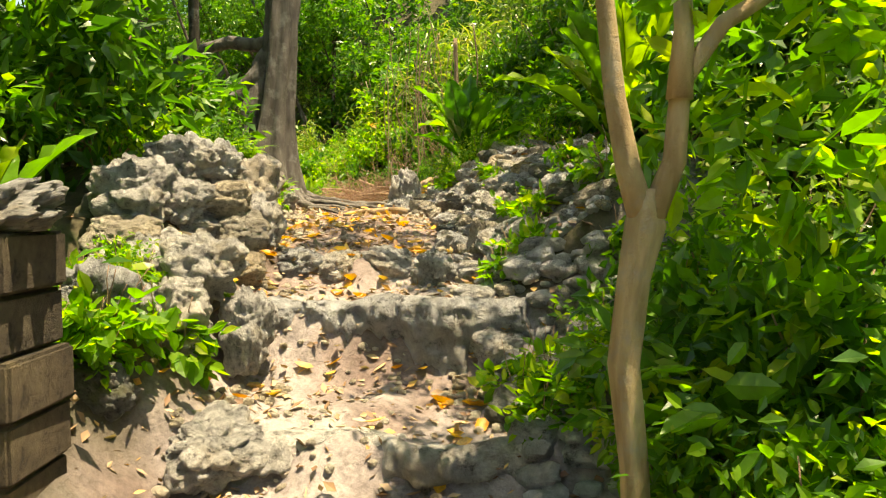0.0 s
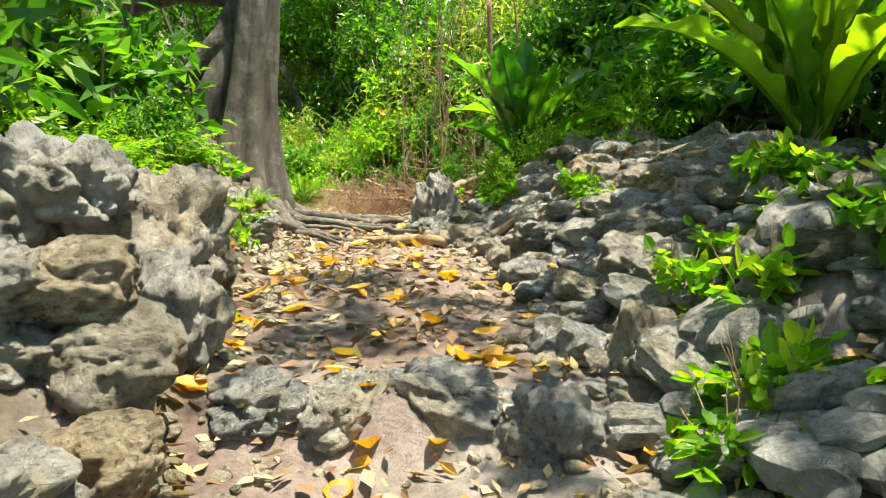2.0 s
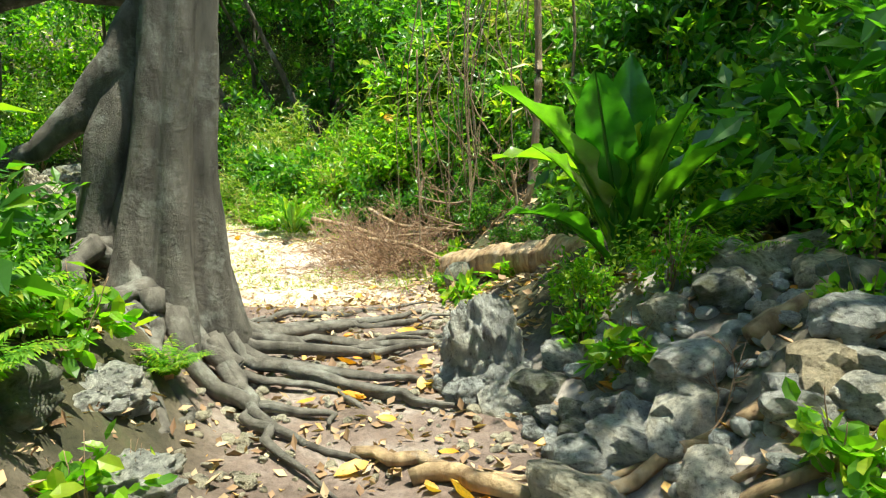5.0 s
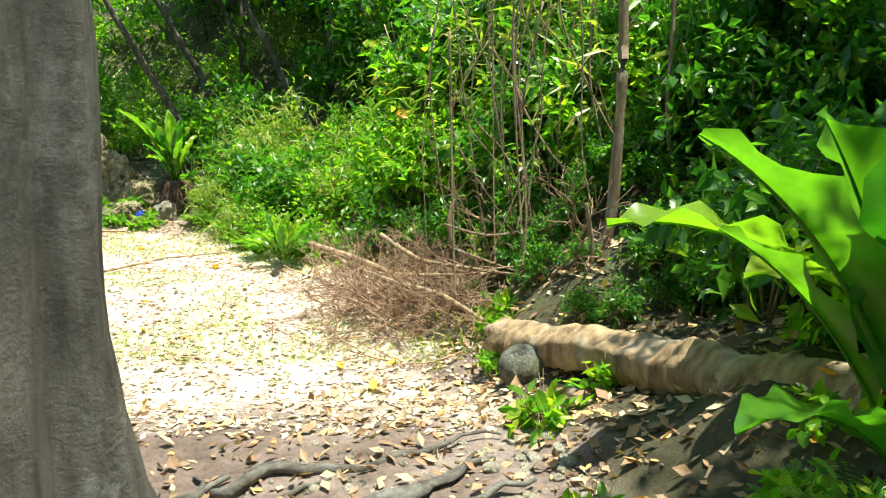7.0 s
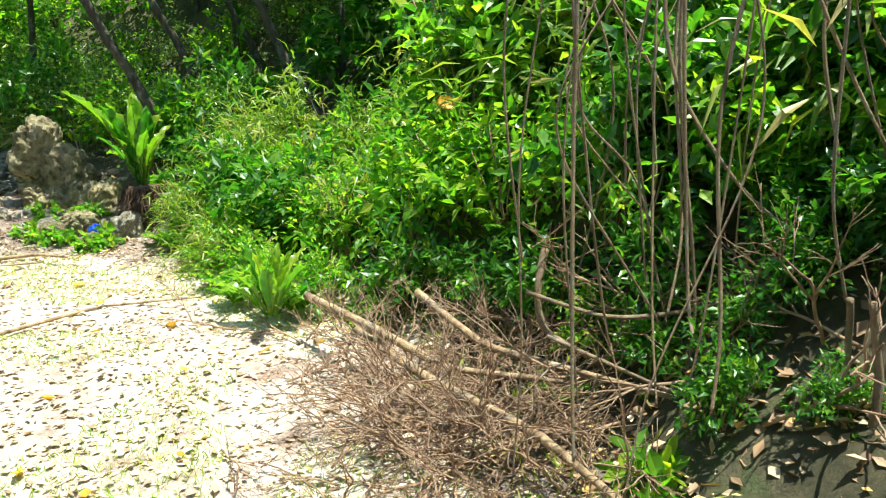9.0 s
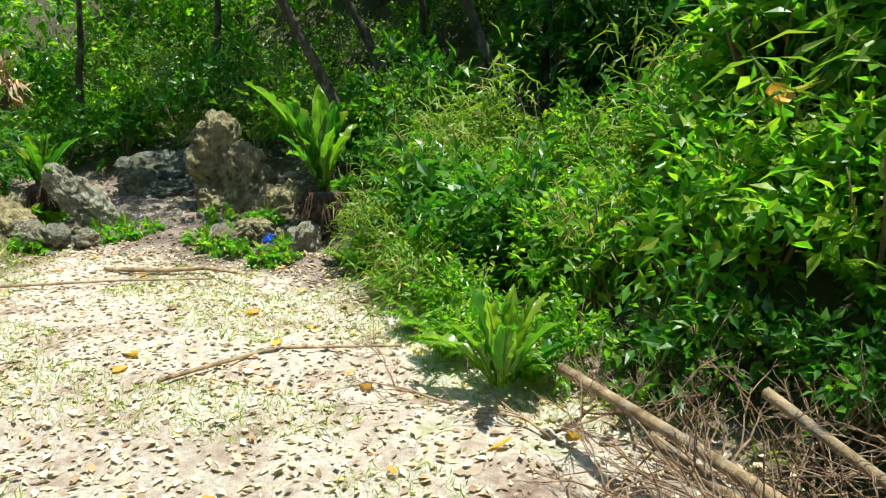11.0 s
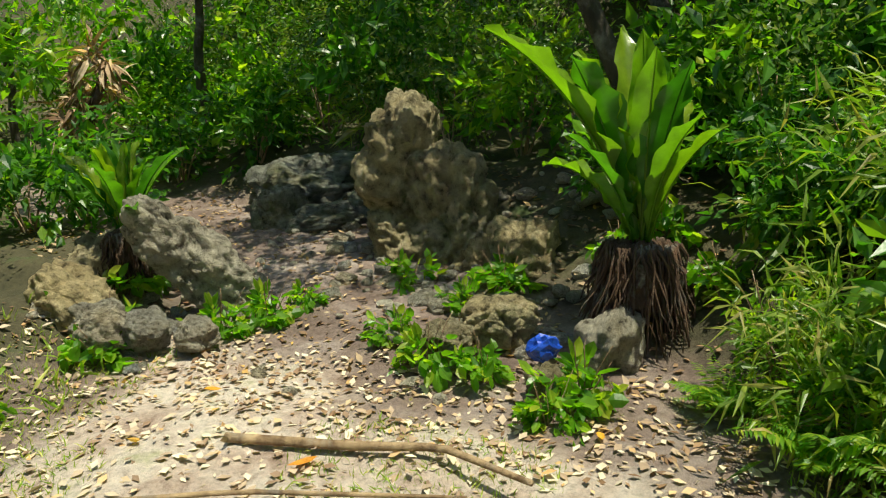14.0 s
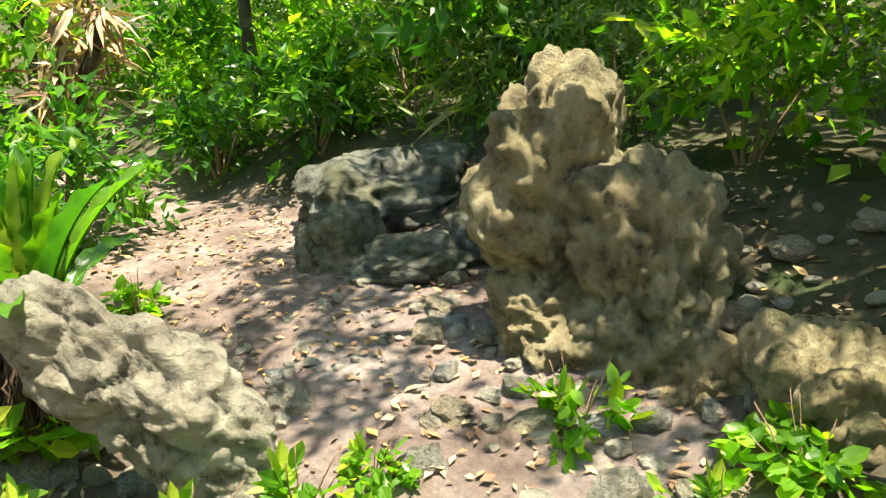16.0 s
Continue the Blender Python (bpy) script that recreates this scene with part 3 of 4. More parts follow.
tagged(new("path_pebbles", mesh_of("path_pebbles", *rubble_data(grit, CHIPS), M_ROCK_PALE, False)), "small pale pebbles and chips on the path", "stones", kind="stuff")

# stump-like upright stone beside the path, round stone under the log
rock("grey", -0.42, 8.5, 1.50, 0.42, 0.68, 0.36, "standing_stone", "upright dark pitted stone at the path edge")
rock("grey", -0.42, 8.42, 1.35, 0.48, 0.4, 0.4, "standing_stone", "low dark stone at the path edge")
rs_ = new("round_stone", mesh_of("round_stone", *tube_data([(0, 0, -0.13), (0, 0, -0.125), (0, 0, -0.08), (0, 0, 0), (0, 0, 0.07), (0, 0, 0.115), (0, 0, 0.125)], [0.02, 0.06, 0.12, 0.15, 0.125, 0.07, 0.02], 18), M_ROCK_MOSS))
rs_.matrix_basis = pose(-0.52, 10.98, gz(-0.5, 11.0) + 0.0)
tagged(rs_, "smooth rounded grey stone under the fallen log", "stone")

# block post at the start
post = tagged(new("block_post"), "brown block post with mortar joints beside the steps", "post")
post.matrix_basis = pose(-1.62, 2.35, 0.0)
for i in range(7):
    bm = bmesh.new()
    bmesh.ops.create_cube(bm, size=1)
    bmesh.ops.scale(bm, vec=(0.56, 0.38, 0.192), verts=bm.verts)
    bmesh.ops.bevel(bm, geom=bm.edges[:], offset=0.012, segments=2, affect="EDGES")
    me = bpy.data.meshes.new("block")
    bm.to_mesh(me)
    bm.free()
    me.materials.append(M_BLOCK)
    part("block", me, post, pose(0.02 * math.sin(i * 2.1), 0, 0.02 + 0.2 * i, 0, 0, 1.5 * math.sin(i)))
rock("grey", -1.58, 2.35, 1.36, 0.6, 0.2, 0.4, "cap_stone", "pitted limestone cap on the block post")
slabm = new("flat_block", ROCKS["moss"][2])
slabm.matrix_basis = pose(-1.45, 2.95, 0.62, 8, 5, 10)
slabm.scale = (0.3, 0.16, 0.26)
tagged(slabm, "squarish mossy stone block on the bank", "rock")


# ---- ferns with whole strap fronds ----
def frond_mesh(L, W, e0, e1, seed):
    rs = np.random.RandomState(seed)
    n = 22
    t = np.linspace(0, 1, n)
    ang = np.radians(e0 + (e1 - e0) * t ** 1.6)
    step = L / (n - 1)
    px, pz = np.cumsum(np.cos(ang)) * step, np.cumsum(np.sin(ang)) * step
    w = W * np.clip(np.sin(np.pi * np.clip(t ** 1.35 * 0.94 + 0.06, 0, 1)) ** 0.7, 0.03, 1) * (0.35 + 0.65 * sstep(t / 0.45))
    wave = 0.15 * W * np.sin(t * 30 + seed) + 0.07 * W * rs.uniform(-1, 1, n)
    nxv, nzv = -np.sin(ang), np.cos(ang)
    rows = []
    for s in (-1, -0.5, 0, 0.5, 1):
        lift = 0.28 * abs(s) * w + (wave * abs(s) * (1 if s > 0 else -0.8) if abs(s) == 1 else 0)
        edge = w * s * 0.5 * (1 + (0.06 * rs.uniform(-1, 1, n) if abs(s) == 1 else 0))
        rows.append(np.stack([px + nxv * lift, edge, pz + nzv * lift], -1))
    v = np.stack(rows, 1)
    ix = np.arange(n * 5).reshape(n, 5)
    f = np.stack([ix[:-1, :-1], ix[:-1, 1:], ix[1:, 1:], ix[1:, :-1]], -1).reshape(-1, 4)
    rib, rf = tube_data(np.stack([px, 0 * px, pz], -1) - np.stack([nxv, 0 * nxv, nzv], -1) * 0.004, [0.009, 0.007, 0.002], 5)
    vv, ff = join([(v.reshape(-1, 3), f.tolist()), (rib, rf)])
    return mesh_of("frond", vv, ff, M_FROND)


FRONDS = [[frond_mesh(1.0, w, e0, e1, 5 * k + i) for i, w in enumerate((0.18, 0.21, 0.16))] for k, (e0, e1) in enumerate(((90, 78), (82, 58), (70, 30), (46, -8)))]


def nest_fern(x, y, z, size, count, ball, label, seed, extra=(), wide=1.0, lowest=3):
    r = random.Random(seed)
    fern = tagged(new("birds_nest_fern"), label, "fern")
    fern.matrix_basis = pose(x, y, z)
    if ball:
        pieces = []
        for i in range(240):
            a, q = r.uniform(0, 6.283), r.uniform(0.3, 1)
            top = (0.45 * ball * q * math.cos(a), 0.45 * ball * q * math.sin(a), 0.02)
            low = (0.62 * ball * math.cos(a + r.uniform(-0.4, 0.4)), 0.62 * ball * math.sin(a + r.uniform(-0.4, 0.4)), -ball * r.uniform(0.5, 1.25))
            pieces.append(tube_data(bend(top, low, 0.0, 0.03, 6, seed * 100 + i), [0.008, 0.003], 4))
        part("root_fibre", mesh_of("root_fibre", *join(pieces), M_ROOTS), fern, label="hanging brown root fibres")
        core = part("root_ball", rock_mesh(seed, 3, M_ROOTS, 1.0), fern, pose(0, 0, -0.42 * ball), "dark brown fibrous root ball")
        core.scale = (ball * 0.85, ball * 0.85, ball * 1.0)
    for i in range(count):
        tier = min(lowest, int(3.4 * (i / count) ** 0.9))
        ob = part("frond", r.choice(FRONDS[tier]), fern, pose(0, 0, 0, 0, 0, i * 137.5 + r.uniform(-25, 25)) @ pose(0.03, 0, 0, r.uniform(-12, 12), 0, 0))
        s = size * r.uniform(0.75, 1.1) * (1.0 if tier else 0.9)
        ob.scale = (s, s * wide * r.uniform(0.9, 1.2), s)
    for az, tier, s in extra:
        ob = part("frond", FRONDS[tier][0], fern, pose(0, 0, 0, 0, 0, az))
        ob.scale = (s, s * wide, s)
    return fern


nest_fern(-5.05, 17.75, 2.18, 0.92, 15, 0.44, "large birds nest fern with sunlit wavy fronds and root ball", 3, ((194, 2, 1.3), (262, 0, 1.0), (285, 1, 0.95), (120, 1, 1.1)), 1.0)
nest_fern(-8.1, 17.4, 2.15, 0.62, 20, 0.26, "birds nest fern growing on a limestone rock", 5)
nest_fern(-2.72, 14.55, gz(-2.72, 14.55) + 0.08, 0.55, 18, 0, "low green birds nest fern at the clearing edge", 7)
nest_fern(0.32, 8.8, 1.88, 0.95, 13, 0.3, "birds nest fern with glossy strap fronds above the roots", 9, ((190, 2, 1.15), (75, 0, 1.1), (350, 2, 1.0), (335, 3, 1.0)), 1.35)
nest_fern(0.85, 9.7, gz(0.85, 9.7) - 0.08, 0.8, 9, 0, "broad-fronded fern leaning out over the fallen log", 17, ((178, 3, 1.3), (205, 3, 1.0)), 1.35)
nest_fern(1.6, 6.4, 1.86, 1.35, 26, 0.4, "big dark birds nest fern on the stony bank", 11)
nest_fern(-1.85, 2.7, 1.05, 0.75, 10, 0, "young birds nest fern by the block post", 15)


# ---- shrubs and trees ----
def bush_parts(kind, seed):
    rs = np.random.RandomState(seed)
    if kind == "broad":
        v, f = spray(rs, 42, 21, 0.8, 0.16, 0.46, False, 1.0, (0, 0, 0.45))
        mat = M_LEAF
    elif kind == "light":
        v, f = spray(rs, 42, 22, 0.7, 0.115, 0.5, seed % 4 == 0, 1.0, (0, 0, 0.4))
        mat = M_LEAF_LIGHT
    elif kind == "fine":
        v, f = spray(rs, 56, 27, 0.9, 0.07, 0.5, False, 1.25, (0, 0, 0.7))
        mat = M_LEAF_FINE
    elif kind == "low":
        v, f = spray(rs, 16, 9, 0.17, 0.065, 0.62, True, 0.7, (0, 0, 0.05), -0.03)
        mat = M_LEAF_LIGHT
    elif kind == "bracken":
        b_, a_ = [], []
        for i in range(22):
            az, reach = rs.uniform(0, 6.283), rs.uniform(0.5, 0.95)
            k = np.linspace(0.15, 1, 26)
            e = np.radians(rs.uniform(55, 85) - 75 * k)
            x_, z_ = np.cumsum(np.cos(e)) * reach / 26, np.cumsum(np.sin(e)) * reach / 26 + 0.1
            p = np.stack([x_ * np.cos(az), x_ * np.sin(az), z_], -1)
            out = np.array([np.cos(az), np.sin(az), -0.2])
            lat = np.array([-np.sin(az), np.cos(az), 0.1])
            for sg in (-1, 1):
                b_.append(p)
                a_.append(out[None] * 0.5 + sg * lat[None] * (1.0 + 0 * k[:, None]) + rs.normal(size=p.shape) * 0.1)
        b_, a_ = np.concatenate(b_), np.concatenate(a_)
        ln = np.tile(0.16 * np.sin(np.pi * np.clip(np.linspace(0.25, 0.97, 26), 0, 1)), 44)
        v, f = leaves_data(b_, a_, np.array([0, 0, 1.0]) + rs.normal(size=b_.shape) * 0.2, ln, ln * 0.24, 0.1, 0.15)
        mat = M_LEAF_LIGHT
    else:
        v, f = spray(rs, 44, 16, 0.95, 0.26, 0.12, False, 1.15, (0, 0, 0.35), -0.1, 0.4)
        mat = M_REED
    leaf = mesh_of("foliage", v, f, mat, False)
    r = random.Random(seed)
    stems = [tube_data(bend((0, 0, -0.15), (r.uniform(-0.45, 0.45), r.uniform(-0.45, 0.45), r.uniform(0.5, 1.0)), 0.05, 0.02, 7, seed + i), [0.016, 0.005], 4) for i in range(5)]
    if kind == "low":
        stems = [(a * 0.25, b) for a, b in stems]
    return leaf, mesh_of("stem", *join(stems), M_TWIG)


BUSHES = {k: [bush_parts(k, s + i) for i in range(c)] for k, s, c in (("broad", 100, 4), ("light", 120, 4), ("fine", 140, 2), ("reed", 160, 3), ("low", 180, 4), ("bracken", 190, 3))}
BUSH_LABEL = {"broad": "dense dark green broad-leaved jungle shrub", "light": "bright yellow-green leafy shrub with sunlit tone in its leaf colour", "fine": "pale small-leaved shrub with thin twigs",
              "reed": "tall yellow-green cane grass with arching leaves", "bracken": "feathery bright green fern with arching pinnate fronds", "low": "small bright green weed with rounded leaves"}


FAR = {}


def far_bush(kind, x, y, size):
    """Collects a shrub that stands too deep in the thicket to be told apart."""
    leaf, _ = rnd.choice(BUSHES[kind])
    v = np.empty(len(leaf.vertices) * 3)
    leaf.vertices.foreach_get("co", v)
    m = np.array(pose(x, y, gz(x, y), 0, 0, rnd.uniform(0, 360)))
    v = (v.reshape(-1, 3) * np.array([size, size, size * rnd.uniform(0.9, 1.2)])) @ m[:3, :3].T + m[:3, 3]
    FAR.setdefault(kind, []).append((v, [tuple(p.vertices) for p in leaf.polygons]))


def bush(kind, x, y, size, z=None, seed=None):
    leaf, stem = rnd.choice(BUSHES[kind])
    ob = tagged(new("cane_grass" if kind == "reed" else "weed" if kind == "low" else "bracken" if kind == "bracken" else "shrub"), BUSH_LABEL[kind], "plant", kind + " undergrowth")
    ob.matrix_basis = pose(x, y, gz(x, y) if z is None else z, 0, 0, rnd.uniform(0, 360))
    ob.scale = (size, size, size * rnd.uniform(0.9, 1.2))
    tagged(part("foliage", leaf, ob), kind="stuff")
    if kind != "bracken":
        tagged(part("stem", stem, ob), kind="stuff")
    return ob


def crown_mesh(seed, leaf, n, R, mat):
    rs = np.random.RandomState(seed)
    pieces = []
    for i in range(n):
        d = rs.normal(size=3)
        d /= np.linalg.norm(d)
        c = d * R * rs.uniform(0.3, 1.0) * np.array([1, 1, 0.6])
        pieces.append(spray(rs, 12, 13, R * 0.36, leaf, 0.45, False, 0.8, c, -99))
    return mesh_of("crown", *join(pieces), mat, False)


CROWNS = [crown_mesh(200, 0.16, 20, 1.8, M_LEAF), crown_mesh(201, 0.14, 22, 1.7, M_LEAF), crown_mesh(202, 0.13, 20, 1.7, M_LEAF_LIGHT), crown_mesh(203, 0.16, 13, 1.9, M_LEAF)]
TRUNKS = []
for k in range(3):
    pieces = [tube_data(bend((0, 0, -0.6), (0.2 * k - 0.2, 0.1, 4.4), 0, 0.06, 12, 300 + k), [0.13, 0.07], 9, 0.2, k)]
    for j in range(6):
        a = j * 1.1 + k
        pieces.append(tube_data(bend((0.02, 0.02, 2.6 + 0.25 * j), (1.2 * math.cos(a), 1.2 * math.sin(a), 4.0 + 0.22 * j), 0.1, 0.05, 7, 320 + j + 10 * k), [0.05, 0.012], 6))
    TRUNKS.append(mesh_of("trunk", *join(pieces), M_BARK_DARK))


def tree(x, y, top, size=1.0, which=None, trunk=True):
    """A forest tree whose crown's middle stands at height top above the ground."""
    z = gz(x, y)
    ob = tagged(new("forest_tree"), "slender jungle tree with dense green crown, backdrop and added overhead shade", "tree", "forest trees")
    ob.matrix_basis = pose(x, y, z, 0, 0, rnd.uniform(0, 360))
    s = top / 4.4
    if trunk:
        t = part("trunk", rnd.choice(TRUNKS), ob)
        t.scale = (0.5, 0.5, s)
    c = part("crown", CROWNS[rnd.randrange(4) if which is None else which], ob, pose(0, 0, top))
    c.scale = (size, size, size)
    return ob


def clear(x, y, r):
    return float(outside(np.array([x]), np.array([y]))[0][0]) > r


KEEP = ((0.1, 12.0, 0.8), (-1.35, 13.3, 0.95), (-2.7, 14.3, 0.5), (-0.4, 11.3, 0.5), (-5.3, 17.5, 0.9), (-4.95, 17.2, 0.8), (-6.5, 18.6, 0.8), (-8.1, 17.2, 0.9), (-7.5, 17.3, 0.7), (-8.2, 19.4, 0.9), (0.45, 8.5, 0.7), (1.5, 6.2, 0.5), (-2.0, 8.5, 0.6))


def fill(kinds, n, x0, x1, y0, y1, s0, s1, gap, build=None):
    made = 0
    for _ in range(n * 6):
        if made >= n:
            break
        x, y, s = rnd.uniform(x0, x1), rnd.uniform(y0, y1), rnd.uniform(s0, s1)
        if clear(x, y, gap + 0.45 * s) and all(math.hypot(x - kx, y - ky) > kr + 0.3 * s for kx, ky, kr in KEEP):
            (build or bush)(rnd.choice(kinds), x, y, s)
            made += 1


fill(("broad", "broad", "fine"), 44, 1.7, 5.5, 3.5, 11.0, 0.8, 1.4, 1.0)
fill(("broad", "light"), 12, 1.0, 2.6, 0.6, 4.0, 0.5, 0.9, 0.2)
fill(("broad",), 46, -6.0, -2.2, 0.5, 11.0, 0.8, 1.4, 0.6)
fill(("broad", "light", "light", "light", "bracken", "bracken", "reed"), 70, -4.6, 1.2, 11.6, 18.0, 0.4, 0.8, 0.08)
fill(("broad", "light", "reed", "broad"), 60, -3.2, 4.0, 11.5, 19.5, 0.9, 1.4, 0.8)
fill(("broad", "broad", "fine"), 30, -4.0, 6.0, 12.5, 22.0, 1.3, 2.0, 2.4, far_bush)
fill(("fine", "fine", "broad", "light"), 50, -16.0, -3.5, 19.0, 26.0, 0.8, 1.4, 0.3, far_bush)
fill(("light", "fine", "broad", "reed"), 46, -16.0, -7.5, 11.0, 22.0, 0.8, 1.4, 0.35, far_bush)
# bright-coloured shrubs packed here to give the slope its sunlit look
fill(("light", "reed", "bracken", "reed"), 30, -4.4, -0.8, 15.6, 18.8, 0.5, 0.9, 0.2)
fill(("broad",), 12, -3.5, 3.5, -7.0, -1.0, 0.9, 1.4, 0.5, far_bush)
for kind, pieces in FAR.items():
    tagged(new("undergrowth", mesh_of("undergrowth", *join(pieces), {"broad": M_LEAF, "light": M_LEAF_LIGHT, "fine": M_LEAF_FINE, "reed": M_REED}[kind], False)), "thick green undergrowth on the slopes behind the clearing", "undergrowth", kind="stuff")
for x, y, s in ((0.75, 9.6, 0.7), (0.6, 10.4, 0.7), (1.2, 10.2, 0.9), (1.0, 11.2, 0.9), (0.75, 12.6, 0.8), (1.4, 8.6, 0.9), (0.2, 13.2, 0.9), (-0.4, 13.9, 0.8), (-1.0, 14.6, 0.9), (-1.7, 15.2, 0.9), (-2.3, 15.7, 0.8), (-2.9, 16.3, 0.9), (-3.6, 17.0, 0.8)):
    if all(math.hypot(x - kx, y - ky) > kr for kx, ky, kr in KEEP):
        bush(rnd.choice(("broad", "light")), x, y, s)
for x, y, s in ((-3.9, 16.5, 0.5), (-3.5, 15.9, 0.45), (-4.2, 17.0, 0.5)):
    bush("reed", x, y, s)
    bush("bracken", x + 0.3, y - 0.1, s)

made = 0
for _ in range(400):
    x, y = rnd.uniform(-16, 8), rnd.uniform(-6, 27)
    if clear(x, y, 2.6) and not (0.5 < x < 7 and 0 < y < 10) and not (-4 < x < 7 and 10 <= y < 18) and made < 46:
        tree(x, y, rnd.uniform(1.6, 4.2), rnd.uniform(1.0, 1.5))
        made += 1
for x, y, top, s, w in ((4.6, 1.5, 2.2, 1.1, 1), (4.8, 4.0, 2.4, 1.2, 0), (4.6, 6.6, 2.4, 1.2, 1), (4.2, 9.0, 2.2, 1.2, 0), (5.5, 11.5, 1.8, 1.2, 1), (4.5, 14.0, 1.6, 1.1, 2), (3.6, 16.5, 1.6, 1.1, 1), (1.5, 18.5, 2.0, 1.2, 0), (-1.0, 19.5, 2.4, 1.2, 1)):
    tree(x, y, top, s, w)
for x, y, s in ((0.9, 12.0, 0.7), (0.6, 13.1, 0.8), (0.2, 12.9, 0.45), (0.5, 12.75, 0.45), (-0.3, 13.15, 0.45), (-0.7, 13.55, 0.45), (0.12, 12.6, 0.3), (-0.4, 12.8, 0.28), (0.55, 12.2, 0.4), (0.35, 12.2, 0.35), (0.7, 11.5, 0.45), (-0.8, 13.75, 0.45), (-1.2, 14.15, 0.45), (-1.7, 14.6, 0.5), (-4.3, 17.9, 0.5), (-4.5, 18.5, 0.6), (-5.3, 18.7, 0.5)):
    bush("broad", x, y, s)
for x, y, s in ((-4.4, 17.3, 0.42), (-4.1, 16.9, 0.5), (-3.6, 16.3, 0.5), (-2.4, 14.9, 0.5), (-3.2, 15.6, 0.5), (-0.6, 13.3, 0.35), (-2.9, 15.1, 0.45)):
    bush("light", x, y, s)
    bush("bracken", x - 0.2, y - 0.15, s)
for x, y, s in ((-1.95, 6.9, 0.5), (-2.2, 7.4, 0.5), (-2.3, 6.3, 0.6), (-1.9, 5.9, 0.45), (-2.7, 7.9, 0.6), (-1.8, 8.0, 0.3), (0.6, 8.2, 0.4), (0.1, 8.7, 0.35), (0.9, 8.9, 0.5)):
    bush("bracken", x, y, s)
for x, y, s in ((-2.4, 7.0, 0.5), (-2.7, 6.2, 0.6), (-2.5, 5.4, 0.6), (-2.1, 3.1, 0.4), (-1.75, 2.75, 0.3), (-1.6, 3.6, 0.3), (0.05, 8.55, 0.3), (0.4, 8.3, 0.35), (1.2, 8.1, 0.5)):
    bush("light", x, y, s)
for x, y, s in ((-9.6, 20.7, 0.9), (-8.9, 21.1, 0.9), (-7.9, 20.7, 0.8), (-7.1, 20.3, 0.8), (-6.3, 19.9, 0.8), (-5.6, 19.5, 0.7), (-9.9, 18.1, 0.8), (-9.4, 17.0, 0.6), (-10.2, 18.9, 0.8), (-10.6, 20.6, 0.9), (-4.4, 18.8, 0.7), (-5.2, 19.0, 0.55)):
    bush(rnd.choice(("fine", "broad", "fine")), x, y, s)
for x, y in ((-13, 18.5), (-14.5, 21.5), (-12, 24), (-16.5, 19), (-10, 25), (-7, 25.5), (-15, 15)):
    tree(x, y, 2.0, 1.5, rnd.randrange(3))
for x, y, s in ((1.0, 10.7, 0.6), (1.2, 11.2, 0.75), (1.1, 11.8, 0.7), (1.0, 12.5, 0.75), (1.5, 12.2, 0.9), (1.6, 11.0, 0.9), (0.6, 12.95, 0.6), (1.4, 13.0, 0.9), (0.9, 13.6, 0.9), (1.9, 11.7, 1.0), (2.0, 12.8, 1.1), (0.1, 13.7, 0.8)):
    bush("broad", x, y, s)
for x, y, s in ((-2.6, 7.9, 0.45), (-2.35, 7.3, 0.4), (-2.05, 6.6, 0.32), (-2.8, 7.2, 0.55), (-2.25, 7.75, 0.3), (-2.7, 8.4, 0.5), (-0.3, 12.15, 0.26), (-0.15, 11.2, 0.2), (0.1, 12.35, 0.3), (-0.15, 12.45, 0.28), (0.4, 12.3, 0.4), (0.4, 11.7, 0.28), (0.62, 11.2, 0.4), (0.6, 10.7, 0.35), (0.35, 11.2, 0.22), (0.28, 11.5, 0.24), (0.05, 11.05, 0.2), (0.5, 11.95, 0.3), (0.75, 11.6, 0.35), (-0.05, 11.8, 0.2), (0.5, 1.72, 0.28), (0.78, 1.9, 0.34)):
    bush("broad", x, y, s)
# added canopy above the view, shading the steps, banks and far end
for x, y, top, s, w in ((2.0, 0.4, 5.0, 0.75, 3), (2.4, 4.6, 5.5, 0.8, 3), (2.5, 6.6, 5.2, 0.7, 3), (-2.6, 3.0, 4.6, 1.0, 3), (-3.6, 6.2, 4.6, 1.2, 1), (-2.4, 0.2, 4.6, 1.1, 3),
                        (1.5, 8.0, 4.6, 0.75, 1), (1.7, 10.0, 4.4, 0.75, 1), (2.2, 11.8, 4.0, 0.85, 1), (0.6, 5.4, 5.2, 0.55, 3), (1.5, 2.6, 4.4, 0.7, 1), (-6.9, 18.2, 5.2, 0.65, 3), (-2.6, 8.2, 5.0, 0.7, 3), (-2.4, 6.6, 4.8, 0.8, 1), (-5.0, 19.0, 4.4, 0.8, 1), (-6.6, 19.6, 4.6, 0.85, 1), (2.5, 9.8, 5.0, 0.9, 1), (-6.2, 21.4, 4.6, 1.0, 3), (-8.3, 21.4, 4.0, 1.1, 1), (-10.5, 20.9, 3.6, 1.0, 3)):
    side = 2.0 if x > 0 or (y > 12 and x > -7) else -0.6
    ob = tree(x + side, y + (0.9 if y > 12 else 0.0), top, s, w, trunk=False)
    ob.rotation_euler = (0, 0, 0)
    lift = gz(x, y) + top - gz(x + side, y + (0.9 if y > 12 else 0.0))
    ob.children[0].location = (-side, -0.9 if y > 12 else 0.0, lift)
    part("trunk", mesh_of("trunk", *tube_data(bend((0, 0, -0.4), (-side, -0.9 if y > 12 else 0.0, lift), -0.3, 0.05, 14, int(y * 10)), [0.075, 0.03], 9, 0.2, 1), M_BARK_DARK), ob)


